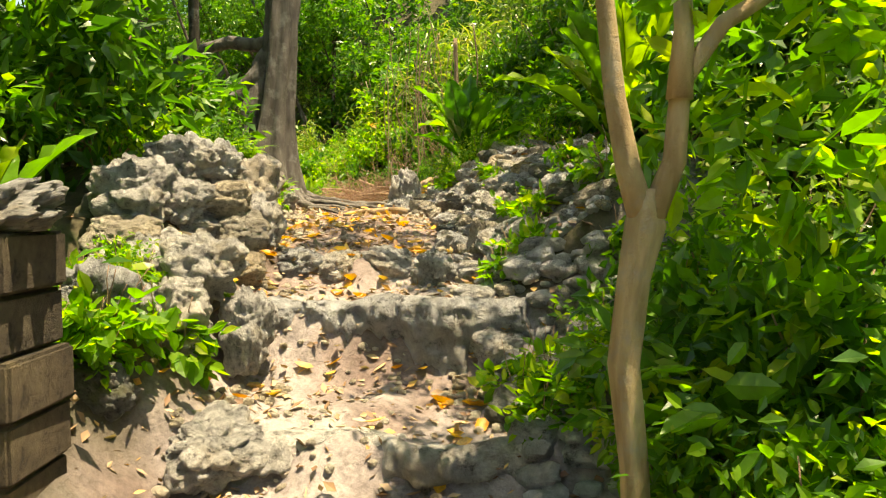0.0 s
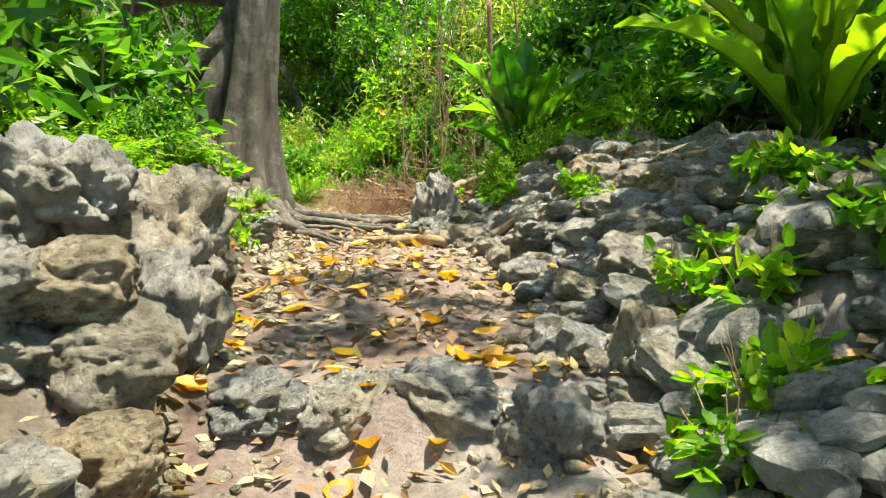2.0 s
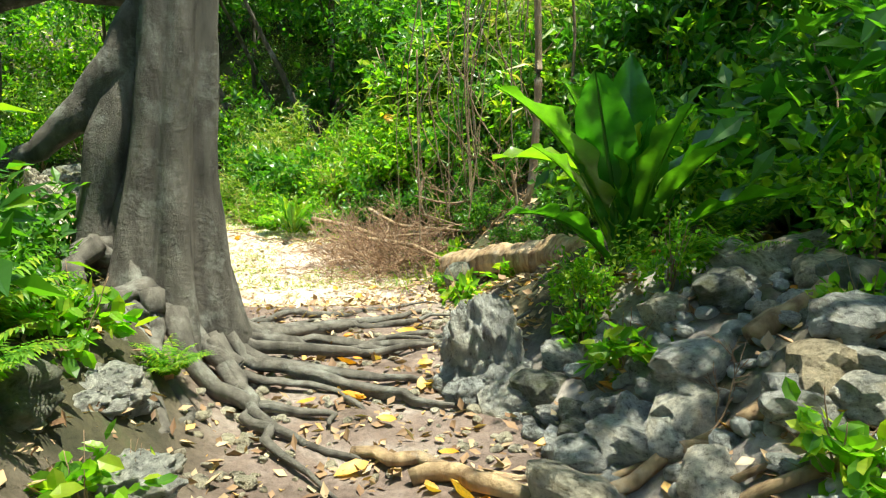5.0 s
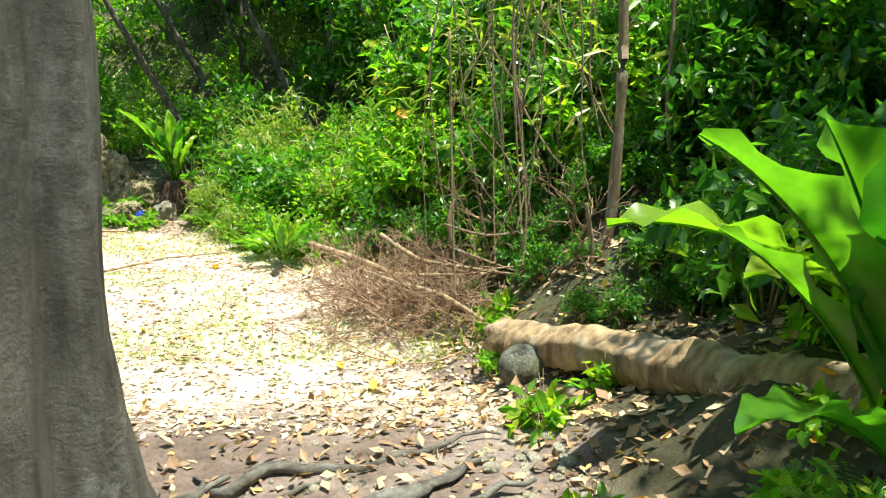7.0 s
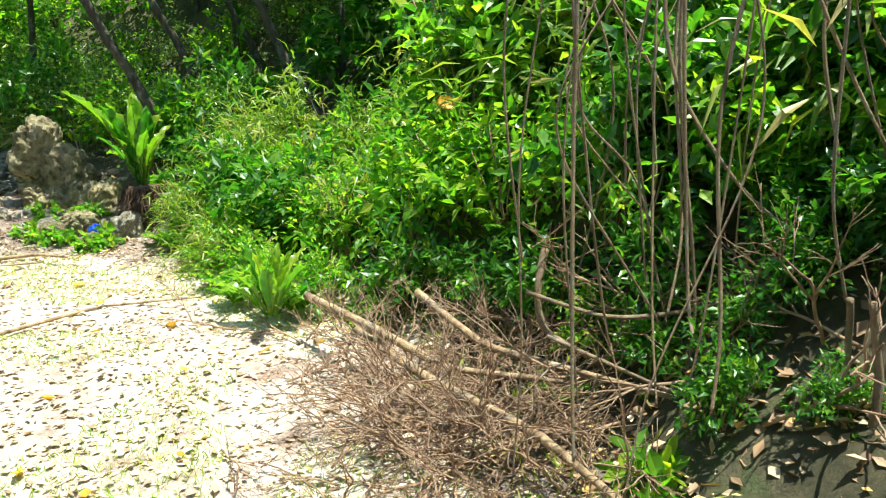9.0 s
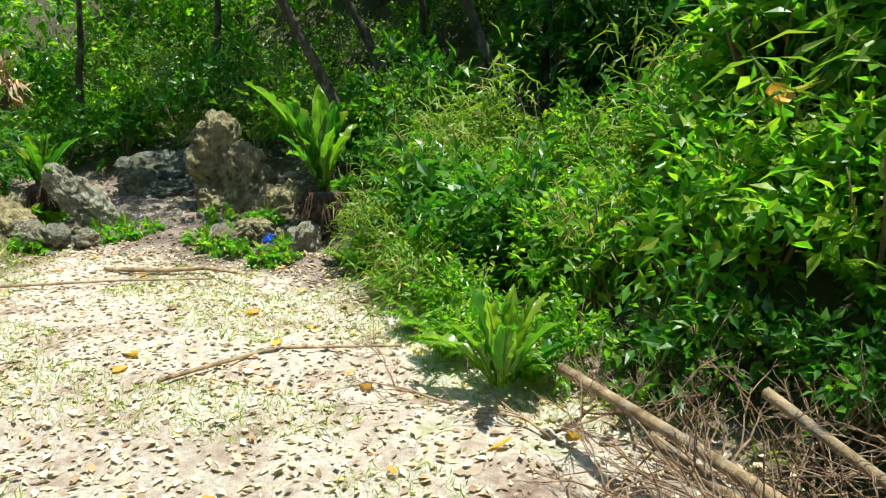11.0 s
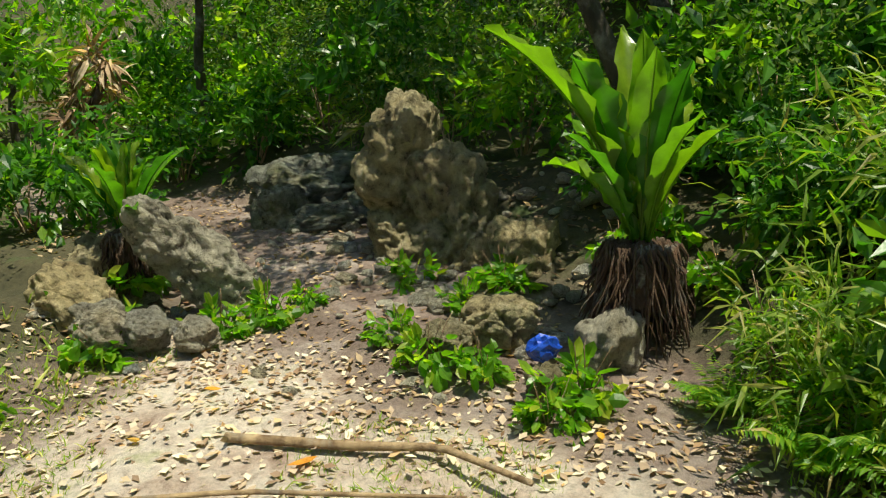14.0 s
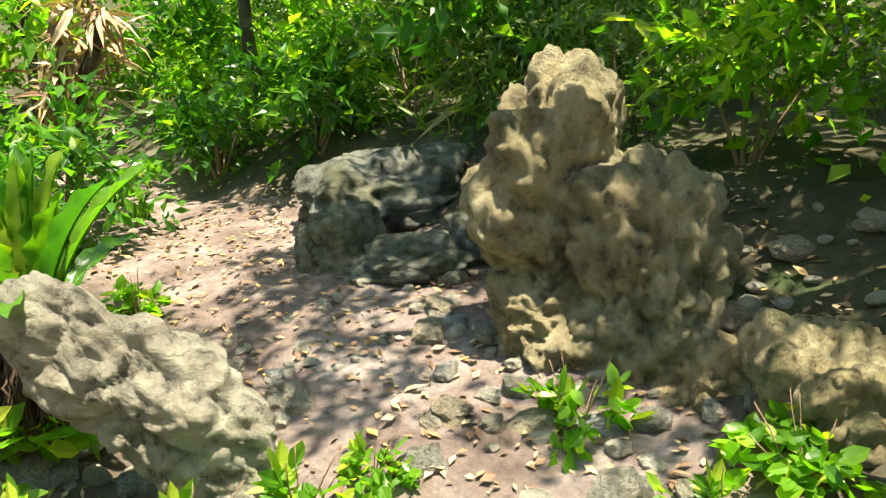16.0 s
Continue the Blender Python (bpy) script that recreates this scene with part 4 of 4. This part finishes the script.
# big tree with buttress roots beside the path
big = tagged(new("big_tree"), "large grey tree with fluted trunk and exposed roots", "tree")
big.matrix_basis = pose(-2.15, 8.72, 1.62)
nz, na = 40, 56
zz = np.linspace(-0.15, 4.6, nz)
aa = np.linspace(0, 2 * np.pi, na, endpoint=False)
ZZ, AA = np.meshgrid(zz, aa, indexing="ij")
flare = np.exp(-np.clip(ZZ, 0, 9) / 0.42)
rad = 0.185 - 0.008 * ZZ + flare * 0.09 + (0.11 + 0.12 * flare) * np.abs(np.cos(3.5 * AA + 0.3 * ZZ + 0.4 * vnoise(AA * 1.0, ZZ, 23))) * np.exp(-np.clip(ZZ, 0, 9) / 1.6)
rad = rad + 0.02 * vnoise(AA * 3, ZZ * 2.2, 21) + 0.008 * vnoise(AA * 9, ZZ * 9, 22)
lean = 0.14 * ZZ - 0.012 * ZZ * ZZ
tv = np.stack([lean + rad * np.cos(AA), -0.03 * ZZ + rad * np.sin(AA), ZZ], -1).reshape(-1, 3)
ti = np.arange(nz * na).reshape(nz, na)
tf = np.stack([ti[:-1], np.roll(ti, -1, 1)[:-1], np.roll(ti, -1, 1)[1:], ti[1:]], -1).reshape(-1, 4)
part("trunk", mesh_of("trunk", tv, tf, M_BARK), big)
part("limb", mesh_of("limb", *tube_data(bend((0.1, 0.0, 1.75), (-1.7, 0.1, 1.3), 0.12, 0.05, 14, 5), [0.09, 0.06, 0.03], 12, 0.15, 3), M_BARK), big)
part("buttress", mesh_of("buttress", *tube_data(bend((0.02, -0.06, 1.35), (-0.34, -0.2, 0.02), 0.0, 0.02, 14, 6), [0.10, 0.12, 0.10, 0.12], 16, 0.2, 4), M_BARK), big)
part("buttress", mesh_of("buttress", *tube_data(bend((0.1, -0.02, 1.6), (-0.68, -0.15, 0.82), -0.08, 0.02, 16, 16), [0.14, 0.12, 0.07, 0.05], 16, 0.2, 7), M_BARK), big)
part("aerial_root", mesh_of("aerial_root", *tube_data(bend((-0.66, -0.15, 0.84), (-1.2, 0.0, 0.3), 0.0, 0.03, 12, 17), [0.05, 0.035, 0.02], 10, 0.2, 8), M_BARK), big)
for k in range(30):
    a = radians(-170 + 10.5 * k) + rnd.uniform(-0.1, 0.1)
    ln = rnd.uniform(0.7, 1.7) if k < 22 else rnd.uniform(0.6, 1.0)
    px = -2.0 + 0.28 * math.cos(a) + np.linspace(0, 1, 16) * ln * math.cos(a) + 0.07 * np.sin(np.linspace(0, 9, 16) + k) + 0.03 * np.sin(np.linspace(0, 23, 16) + 3 * k)
    py = 8.66 + 0.28 * math.sin(a) + np.linspace(0, 1, 16) * ln * math.sin(a) + 0.06 * np.cos(np.linspace(0, 6, 16) + 2 * k)
    pz = height(px, py) + 0.05 * (1 - np.linspace(0, 1, 16)) + 0.012 + 0.15 * np.exp(-np.linspace(0, 8, 16))
    part("root", mesh_of("root", *tube_data(np.stack([px + 2.08, py - 8.72, pz - 1.62], -1), [0.042, 0.024, 0.008], 8, 0.6, k), M_BARK), big)
cr = part("crown", CROWNS[1], big, pose(-0.9, 0.3, 5.2))
cr.scale = (1.0, 1.0, 1.0)

# surface roots that cross the path and the bank
for i, (x0, y0, x1, y1, r) in enumerate(((-1.0, 7.75, 0.15, 7.35, 0.035), (-0.75, 7.55, 0.3, 7.0, 0.045), (-0.3, 7.3, 0.95, 7.35, 0.04), (0.2, 7.35, 1.4, 6.75, 0.04), (0.15, 7.0, 1.5, 6.3, 0.03), (-1.7, 9.3, -0.6, 9.7, 0.05),
                                        (-1.75, 9.0, -0.75, 9.15, 0.04), (-1.9, 9.7, -0.7, 10.2, 0.035), (0.3, 6.75, 1.6, 6.2, 0.04), (0.5, 7.6, 1.3, 7.9, 0.07), (-1.3, 8.9, -0.55, 9.45, 0.03))):
    p = bend((x0, y0, 0), (x1, y1, 0), 0, 0.05, 16, 60 + i)
    p[:, 2] = height(p[:, 0], p[:, 1]) + r * 0.55 + 0.02 * np.sin(np.linspace(0, 9, 16))
    tagged(new("surface_root", mesh_of("surface_root", *tube_data(p, [r * 0.7, r * 0.55, r * 0.22], 8, 0.5, i), M_WOOD if y0 < 8 else M_BARK)), "weathered brown tree root crossing the ground", "root", "surface roots")

# crooked young tree at the start
yt = tagged(new("crooked_tree"), "crooked tan-barked young tree with a swollen fork", "tree")
yt.matrix_basis = pose(0.58, 2.02, 0.25)
part("trunk", mesh_of("trunk", *tube_data([(0.0, 0, -0.2), (-0.03, 0, 0.4), (-0.06, 0, 0.7), (-0.03, 0, 0.95), (0.0, 0, 1.1), (0.0, 0, 1.2)], [0.058, 0.054, 0.055, 0.053, 0.064, 0.03], 14, 0.35, 2), M_BARK_TAN), yt)
for k, pts in enumerate(([(-0.01, 0, 1.08), (-0.06, 0, 1.25), (-0.10, 0, 1.45), (-0.14, 0, 1.8), (-0.2, 0, 2.6)], [(0.0, 0, 1.1), (0.07, 0.0, 1.28), (0.09, 0.02, 1.5), (0.2, 0.0, 1.66), (0.5, 0, 1.85)], [(0.08, 0.0, 1.45), (0.09, 0, 1.65), (0.06, 0.02, 2.2)])):
    part("limb", mesh_of("limb", *tube_data(pts, [0.042, 0.03, 0.018], 10, 0.15, k), M_BARK_TAN), yt)
rs0 = np.random.RandomState(77)
vv, ff = join([spray(rs0, 14, 8, 0.34, 0.12, 0.5, True, 1.0, c, -9) for c in ((0.35, 0.1, 1.75), (0.2, 0.35, 1.35), (0.55, 0.1, 1.2), (0.75, 0.2, 1.6), (0.0, 0.5, 2.0), (0.5, 0.15, 0.75), (0.3, 0.1, 0.45))])
part("foliage", mesh_of("foliage", vv, ff, M_LEAF_LIGHT, False), yt)
for x, y, s in ((0.66, 1.72, 0.34), (0.95, 1.7, 0.55), (0.85, 2.5, 0.5), (0.75, 3.1, 0.42), (1.25, 2.3, 0.7), (1.3, 3.2, 0.7), (1.2, 1.2, 0.6)):
    bush("light", x, y, s)

# fallen log, dead branches and hanging vines at the clearing edge
def log_mesh(a, b, r0, r1, seed):
    """A dry trunk with long ridges, knots and a broken end."""
    n, m = 90, 26
    axis = bend(a, b, 0.03, 0.012, n, seed)
    k, an = np.meshgrid(np.linspace(0, 1, n), np.linspace(0, 2 * np.pi, m, endpoint=False), indexing="ij")
    cs, sn = np.cos(an), np.sin(an)
    rad = (r0 + (r1 - r0) * k) * (1 + 0.16 * vnoise(cs * 1.6 + 4, sn * 1.6 + k * 3, seed) + 0.10 * vnoise(cs * 5 + 9, sn * 5 + k * 2.2, seed + 1) + 0.05 * vnoise(cs * 11, sn * 11 + k * 9, seed + 2))
    rad = rad * (1 - 0.35 * np.exp(-((an - 3.6) / 0.16) ** 2) * sstep((k - 0.12) / 0.1))
    rad = rad * (0.25 + 0.75 * sstep(k / (0.02 + 0.02 * (1 + vnoise(cs * 4, sn * 4, seed + 3)))))
    t = np.asarray(b, float) - np.asarray(a, float)
    t /= np.linalg.norm(t)
    u = np.cross(t, (0, 0, 1.0))
    u /= np.linalg.norm(u)
    w = np.cross(u, t)
    v = axis[:, None] + rad[..., None] * (cs[..., None] * u + sn[..., None] * w)
    ix = np.arange(n * m).reshape(n, m)
    f = np.stack([ix[:-1], np.roll(ix, -1, 1)[:-1], np.roll(ix, -1, 1)[1:], ix[1:]], -1).reshape(-1, 4).tolist()
    return mesh_of("trunk", v.reshape(-1, 3), f + [tuple(range(m))[::-1]], M_WOOD)


log = tagged(new("fallen_log"), "split dry brown log lying on the bank", "log")
part("trunk", log_mesh((-0.66, 11.68, 1.50), (0.50, 9.2, 1.93), 0.115, 0.125, 8), log)
part("splinter", mesh_of("splinter", *tube_data(bend((-0.50, 11.1, 1.46), (0.16, 9.5, 1.66), -0.02, 0.01, 20, 4), [0.012, 0.04, 0.05, 0.045], 6, 0.5, 2), M_TWIG), log, label="long orange-brown splinter split from the trunk")
part("splinter", mesh_of("splinter", *tube_data(bend((-0.42, 11.0, 1.5), (-0.25, 10.35, 1.34), 0.0, 0.01, 10, 5), [0.02, 0.03, 0.02], 6, 0.4, 3), M_BARK), log, label="grey broken strip leaning under the log")
for pts, r in (([(-2.0, 13.9, 1.62), (-1.5, 13.1, 1.6), (-1.0, 12.4, 1.62), (-0.7, 11.9, 1.55)], 0.03), ([(-2.4, 14.3, 1.75), (-1.9, 13.7, 1.72), (-1.4, 13.2, 1.62), (-0.8, 12.8, 1.7)], 0.028), ([(-1.6, 13.8, 1.9), (-1.2, 13.2, 1.75), (-0.4, 12.5, 1.75)], 0.025),
               ([(-6.5, 16.3, 1.58), (-6.0, 16.4, 1.58), (-5.6, 16.45, 1.62), (-5.2, 16.3, 1.63)], 0.022), ([(-7.2, 15.5, 1.53), (-6.2, 16.0, 1.56), (-5.4, 16.2, 1.59)], 0.012), ([(-4.6, 14.3, 1.46), (-4.2, 14.9, 1.5), (-3.4, 15.0, 1.56)], 0.014)):
    p = np.asarray(pts, float)
    q = np.stack([np.interp(np.linspace(0, 1, 14), np.linspace(0, 1, len(p)), p[:, i]) for i in range(3)], -1)
    q[:, 2] = np.maximum(q[:, 2], height(q[:, 0], q[:, 1]) + r * 0.6)
    tagged(new("dead_branch", mesh_of("dead_branch", *tube_data(q, [r, r * 0.85, r * 0.5], 7, 0.2, int(r * 1000)), M_WOOD)), "bare dry branch lying on the ground", "branch", "dead branches")
VINES = (([(-0.25, 11.9, 1.49), (0.05, 11.9, 1.81), (0.19, 11.9, 2.19), (0.19, 11.9, 2.6), (0.22, 11.9, 2.93), (0.23, 11.9, 3.37), (0.2, 11.9, 4.15)], 0.04), ([(0.0, 11.7, 1.86), (0.01, 11.7, 2.13), (-0.04, 11.7, 2.39)], 0.016), ([(0.7, 11.9, 1.8), (0.62, 11.9, 2.4), (0.5, 11.9, 3.0), (0.6, 12.0, 3.6), (0.5, 12.0, 4.4)], 0.016),
         ([(-0.4, 12.9, 4.2), (-0.45, 12.8, 3.2), (-0.1, 12.6, 2.6), (0.2, 12.4, 2.4)], 0.01), ([(-1.0, 13.0, 2.1), (-0.6, 12.8, 2.0), (-0.1, 12.6, 2.15), (0.35, 12.4, 2.5)], 0.012), ([(-0.9, 12.9, 1.9), (-0.3, 12.4, 1.75), (0.3, 12.1, 1.95)], 0.01),
         ([(0.0, 11.9, 2.35), (0.04, 11.95, 2.1), (0.08, 12.0, 1.7)], 0.013), ([(0.2, 12.5, 4.2), (0.1, 12.5, 3.3), (0.25, 12.45, 2.6)], 0.009), ([(-0.9, 13.1, 2.3), (-0.95, 13.0, 2.1), (-0.92, 13.0, 1.9), (-0.7, 12.9, 1.8)], 0.02))
def thin_vine(r):
    x, y, top = r.uniform(-1.2, 1.7), r.uniform(12.0, 13.5), r.uniform(3.4, 4.8)
    dx, dy = r.uniform(-0.5, 0.5), r.uniform(-0.3, 0.2)
    low = gz(x + dx, y + dy) + r.uniform(0.0, 0.5)
    return [(x, y, top), (x + r.uniform(-0.4, 0.4), y, top * 0.6 + low * 0.4), (x + dx * 0.7, y + dy * 0.5, low + r.uniform(-0.1, 0.5)), (x + dx, y + dy, low)], r.uniform(0.004, 0.009)


vr = random.Random(8)
VINES = VINES + tuple(thin_vine(vr) for _ in range(48))
for i, (pts, r) in enumerate(VINES):
    p = np.asarray(pts, float)
    tt = np.linspace(0, 1, 36)
    q = np.stack([np.interp(tt, np.linspace(0, 1, len(p)), p[:, k]) for k in range(3)], -1)
    for _ in range(14):
        q[1:-1] = (q[:-2] + q[1:-1] + q[2:]) / 3
    tagged(new("hanging_vine", mesh_of("hanging_vine", *tube_data(q, [r, r * 0.8], 7, 0.2, i), M_VINE)), "thin brown woody vine hanging over the bank", "vine", "vines")


def twig_mesh(seed):
    r = random.Random(seed)
    pieces = []

    def grow(p, d, ln, rad, depth):
        q = p + d * ln
        pieces.append(tube_data(bend(p, q, 0, 0.03 * ln, 6, r.randrange(9999)), [rad, rad * 0.6], 5))
        if depth:
            for _ in range(3):
                e = (d + Vector((r.uniform(-0.8, 0.8), r.uniform(-0.8, 0.8), r.uniform(-0.5, 0.7)))).normalized()
                grow(p + d * ln * r.uniform(0.4, 1.0), e, ln * r.uniform(0.45, 0.8), rad * 0.6, depth - 1)

    grow(Vector((0, 0, 0)), Vector((0.7, 0, 0.7)), 0.5, 0.011, 3)
    return mesh_of("twig", *join(pieces), M_TWIG)


TWIGS = [twig_mesh(i) for i in range(5)]
for cx, cy, n, sc, lab in ((-1.4, 13.35, 46, 0.75, "tangled heap of dry brown twigs"), (-0.9, 12.7, 24, 0.7, "dry twigs and stems at the clearing edge"), (-1.6, 12.75, 20, 0.6, "dry tangle of twigs on the sand edge"), (-0.9, 13.2, 24, 0.75, "dense dry brushwood against the bank"), (-2.0, 14.1, 22, 0.75, "bleached bare brushwood behind a fern"), (-1.1, 13.0, 34, 1.0, "tall tangle of reddish dry stems against the bank"), (-0.5, 12.55, 22, 0.8, "dry stems and broken twigs beside the log"), (1.0, 6.9, 10, 0.45, "dead twigs on the stony bank")):
    pile = tagged(new("brush_pile"), lab, "twigs", "brush piles")
    pile.matrix_basis = pose(cx, cy, gz(cx, cy))
    for i in range(n):
        x, y = rnd.gauss(0, 0.4), rnd.gauss(0, 0.4)
        ob = part("twig", rnd.choice(TWIGS), pile, pose(x, y, gz(cx + x, cy + y) - gz(cx, cy) + 0.02, rnd.uniform(-40, 40), rnd.uniform(-10, 60), rnd.uniform(0, 360)))
        ob.scale = (sc, sc, sc)

# ---- ground cover ----
def scatter(name, n, x0, x1, y0, y1, d0, d1, leaf, aspect, mat, label, category, seed, tilt=0.25, y_end=99):
    rs = np.random.RandomState(seed)
    x, y = rs.uniform(x0, x1, n), rs.uniform(y0, y1, n)
    d, _ = outside(x, y)
    k = (d > d0) & (d < d1)
    x, y = x[k], y[k]
    b = np.stack([x, y, height(x, y) + rs.uniform(0.006, 0.02, len(x))], -1)
    a = rs.normal(size=b.shape) * np.array([1, 1, tilt])
    nor = np.array([0, 0, 1.0]) + rs.normal(size=b.shape) * tilt
    ln = leaf * rs.uniform(0.5, 1.4, len(x))
    v, f = leaves_data(b, a, nor, ln, ln * aspect * rs.uniform(0.7, 1.3, len(x)), 0.25, 0.1)
    return tagged(new(name, mesh_of(name, v, f, mat, False)), label, category, kind="stuff")


scatter("leaf_litter", 9000, -3.0, 1.6, 2.0, 11.5, -1, 0.9, 0.065, 0.5, M_LITTER, "brown and tan dead leaves on the path", "leaves", 31, 0.45)
scatter("leaf_litter", 26000, -9.5, 0.5, 10.3, 17.3, -3, 0.5, 0.05, 0.55, M_PALE, "bleached dead leaves strewn over the clearing", "leaves", 32)
scatter("leaf_litter", 5000, -10.0, -4.5, 16.5, 20.5, -2, 0.8, 0.05, 0.5, M_LITTER, "brown leaf litter on the shaded far path", "leaves", 33)
scatter("leaf_litter", 7000, -6.0, 4.5, 0.0, 19.0, 0.4, 2.4, 0.08, 0.5, M_LITTER, "dead leaves on the forest floor", "leaves", 34)

scatter("leaf_litter", 3500, -1.5, 1.6, 9.6, 13.4, 0.0, 2.4, 0.07, 0.5, M_LITTER, "brown dead leaves around the log and brushwood", "leaves", 35, 0.4)


def grass(name, n, seed, label, x0, x1, y0, y1, d0, d1, size, cover):
    rs = np.random.RandomState(seed)
    x, y = rs.uniform(x0, x1, n), rs.uniform(y0, y1, n)
    d, _ = outside(x, y)
    k = (d > d0) & (d < d1) & (vnoise(x * 1.7, y * 1.7, 41) > cover)
    x, y = x[k], y[k]
    b = np.stack([x, y, height(x, y) - 0.005], -1)
    a = np.stack([rs.normal(size=len(x)) * 0.6, rs.normal(size=len(x)) * 0.6, np.full(len(x), 0.8)], -1)
    ln = size * rs.uniform(0.5, 1.4, len(x))
    v, f = leaves_data(b, a, rs.normal(size=b.shape), ln, ln * 0.12, 0.1, 0.3)
    tagged(new(name, mesh_of(name, v, f, M_GRASS, False)), label, "grass", kind="stuff")


grass("grass", 60000, 51, "short yellowish grass in sparse patches", -9.0, -0.5, 11.8, 17.0, -3, 0.4, 0.045, -0.05)
grass("grass", 6000, 52, "longer grass at the clearing edge", -9.0, 0.0, 11.5, 17.5, -0.15, 0.6, 0.13, -0.3)

# weeds beside the path
for _ in range(16):
    bush("low", rnd.uniform(-2.0, -1.15), rnd.uniform(2.6, 3.7), rnd.uniform(0.9, 1.6))
for _ in range(26):
    bush("low", rnd.uniform(0.3, 1.3), rnd.uniform(2.8, 4.9), rnd.uniform(0.7, 1.3))
for _ in range(90):
    x, y = rnd.uniform(-2.2, 1.5), rnd.uniform(2.6, 10.5)
    d_ = float(outside(np.array([x]), np.array([y]))[0][0])
    if 0.05 < d_ < 1.2:
        bush("low", x, y, rnd.uniform(0.6, 1.2))
for _ in range(150):
    x, y = rnd.uniform(-9, -0.3), rnd.uniform(11.3, 18.6)
    d_ = float(outside(np.array([x]), np.array([y]))[0][0])
    if -0.1 < d_ < 0.7:
        bush("low", x, y, rnd.uniform(0.7, 1.5))

for x, y in ((-7.2, 17.55), (-7.1, 17.8), (-7.9, 17.0), (-6.3, 17.5), (-6.0, 17.2), (-5.9, 18.2), (-6.6, 18.3), (-7.35, 17.3), (-7.7, 16.8), (-5.7, 17.2), (-5.3, 16.9), (-6.1, 18.0), (-5.2, 17.1)):
    bush("low", x, y, rnd.uniform(0.8, 1.3))

# single yellow leaves
rsl = np.random.RandomState(9)
YL = [mesh_of("fallen_leaf", *leaves_data(np.array([[-0.5, 0, 0.0]]), np.array([[1.0, 0, 0.1]]), np.array([[0.1 * i - 0.1, 0.1, 1.0]]), np.array([1.0]), np.array([0.45 + 0.05 * i]), 0.15 + 0.1 * i, -0.1 + 0.15 * i, True), M_YELLOW) for i in range(4)]
for i in range(270):
    x, y = (rnd.uniform(-1.3, 1.1), rnd.uniform(2.9, 9.5)) if i < 225 else (rnd.uniform(-7, -1), rnd.uniform(11, 17))
    ob = new("fallen_leaf", rnd.choice(YL))
    s = rnd.uniform(0.07, 0.15)
    ob.matrix_basis = pose(x, y, gz(x, y) + 0.03, rnd.uniform(-20, 20), rnd.uniform(-20, 20), rnd.uniform(0, 360))
    ob.scale = (s, s, s)
    tagged(ob, "yellow-orange fallen leaf lying on the ground", "leaf", "fallen leaves")

# crumpled blue plastic
bl = new("plastic_scrap", rock_mesh(91, 3, M_BLUE, 1.6))
bl.matrix_basis = pose(-5.44, 17.38, 1.72, 20, 10, 30)
bl.scale = (0.17, 0.1, 0.14)
tagged(bl, "crumpled bright blue plastic scrap among stones", "litter")

# one large yellow leaf caught in a shrub, and a withered plant on the far slope
keeper = bush("light", -1.35, 15.1, 0.9)
keeper.rotation_euler = (0, 0, 0)
yl = part("withered_leaf", YL[2], keeper, pose(-0.09, -0.25, (3.0 - gz(-1.35, 15.1)) / 0.95, 70, 0, 20), "single large yellow leaf")
yl.scale = (0.2, 0.22, 0.2)
dead = tagged(new("withered_plant"), "withered brown plant stem with drooping dead leaves", "plant")
dead.matrix_basis = pose(-10.7, 19.4, gz(-10.7, 19.4))
zt = 3.4 - gz(-10.7, 19.4)
part("stem", mesh_of("stem", *tube_data(bend((-0.3, 0, -0.1), (0.3, 0.1, zt), 0, 0.04, 10, 3), [0.06, 0.04], 8, 0.2, 1), M_ROOTS), dead)
rs9 = np.random.RandomState(19)
vv, ff = join([spray(rs9, 12, 8, 0.22, 0.2, 0.2, True, 1.2, (-0.3 + 0.6 * k, 0.05, zt * (0.35 + 0.65 * k)), -9, 0.7) for k in (0.2, 0.45, 0.7, 0.95)])
tagged(part("foliage", mesh_of("foliage", vv, ff, M_LITTER, False), dead), kind="stuff")
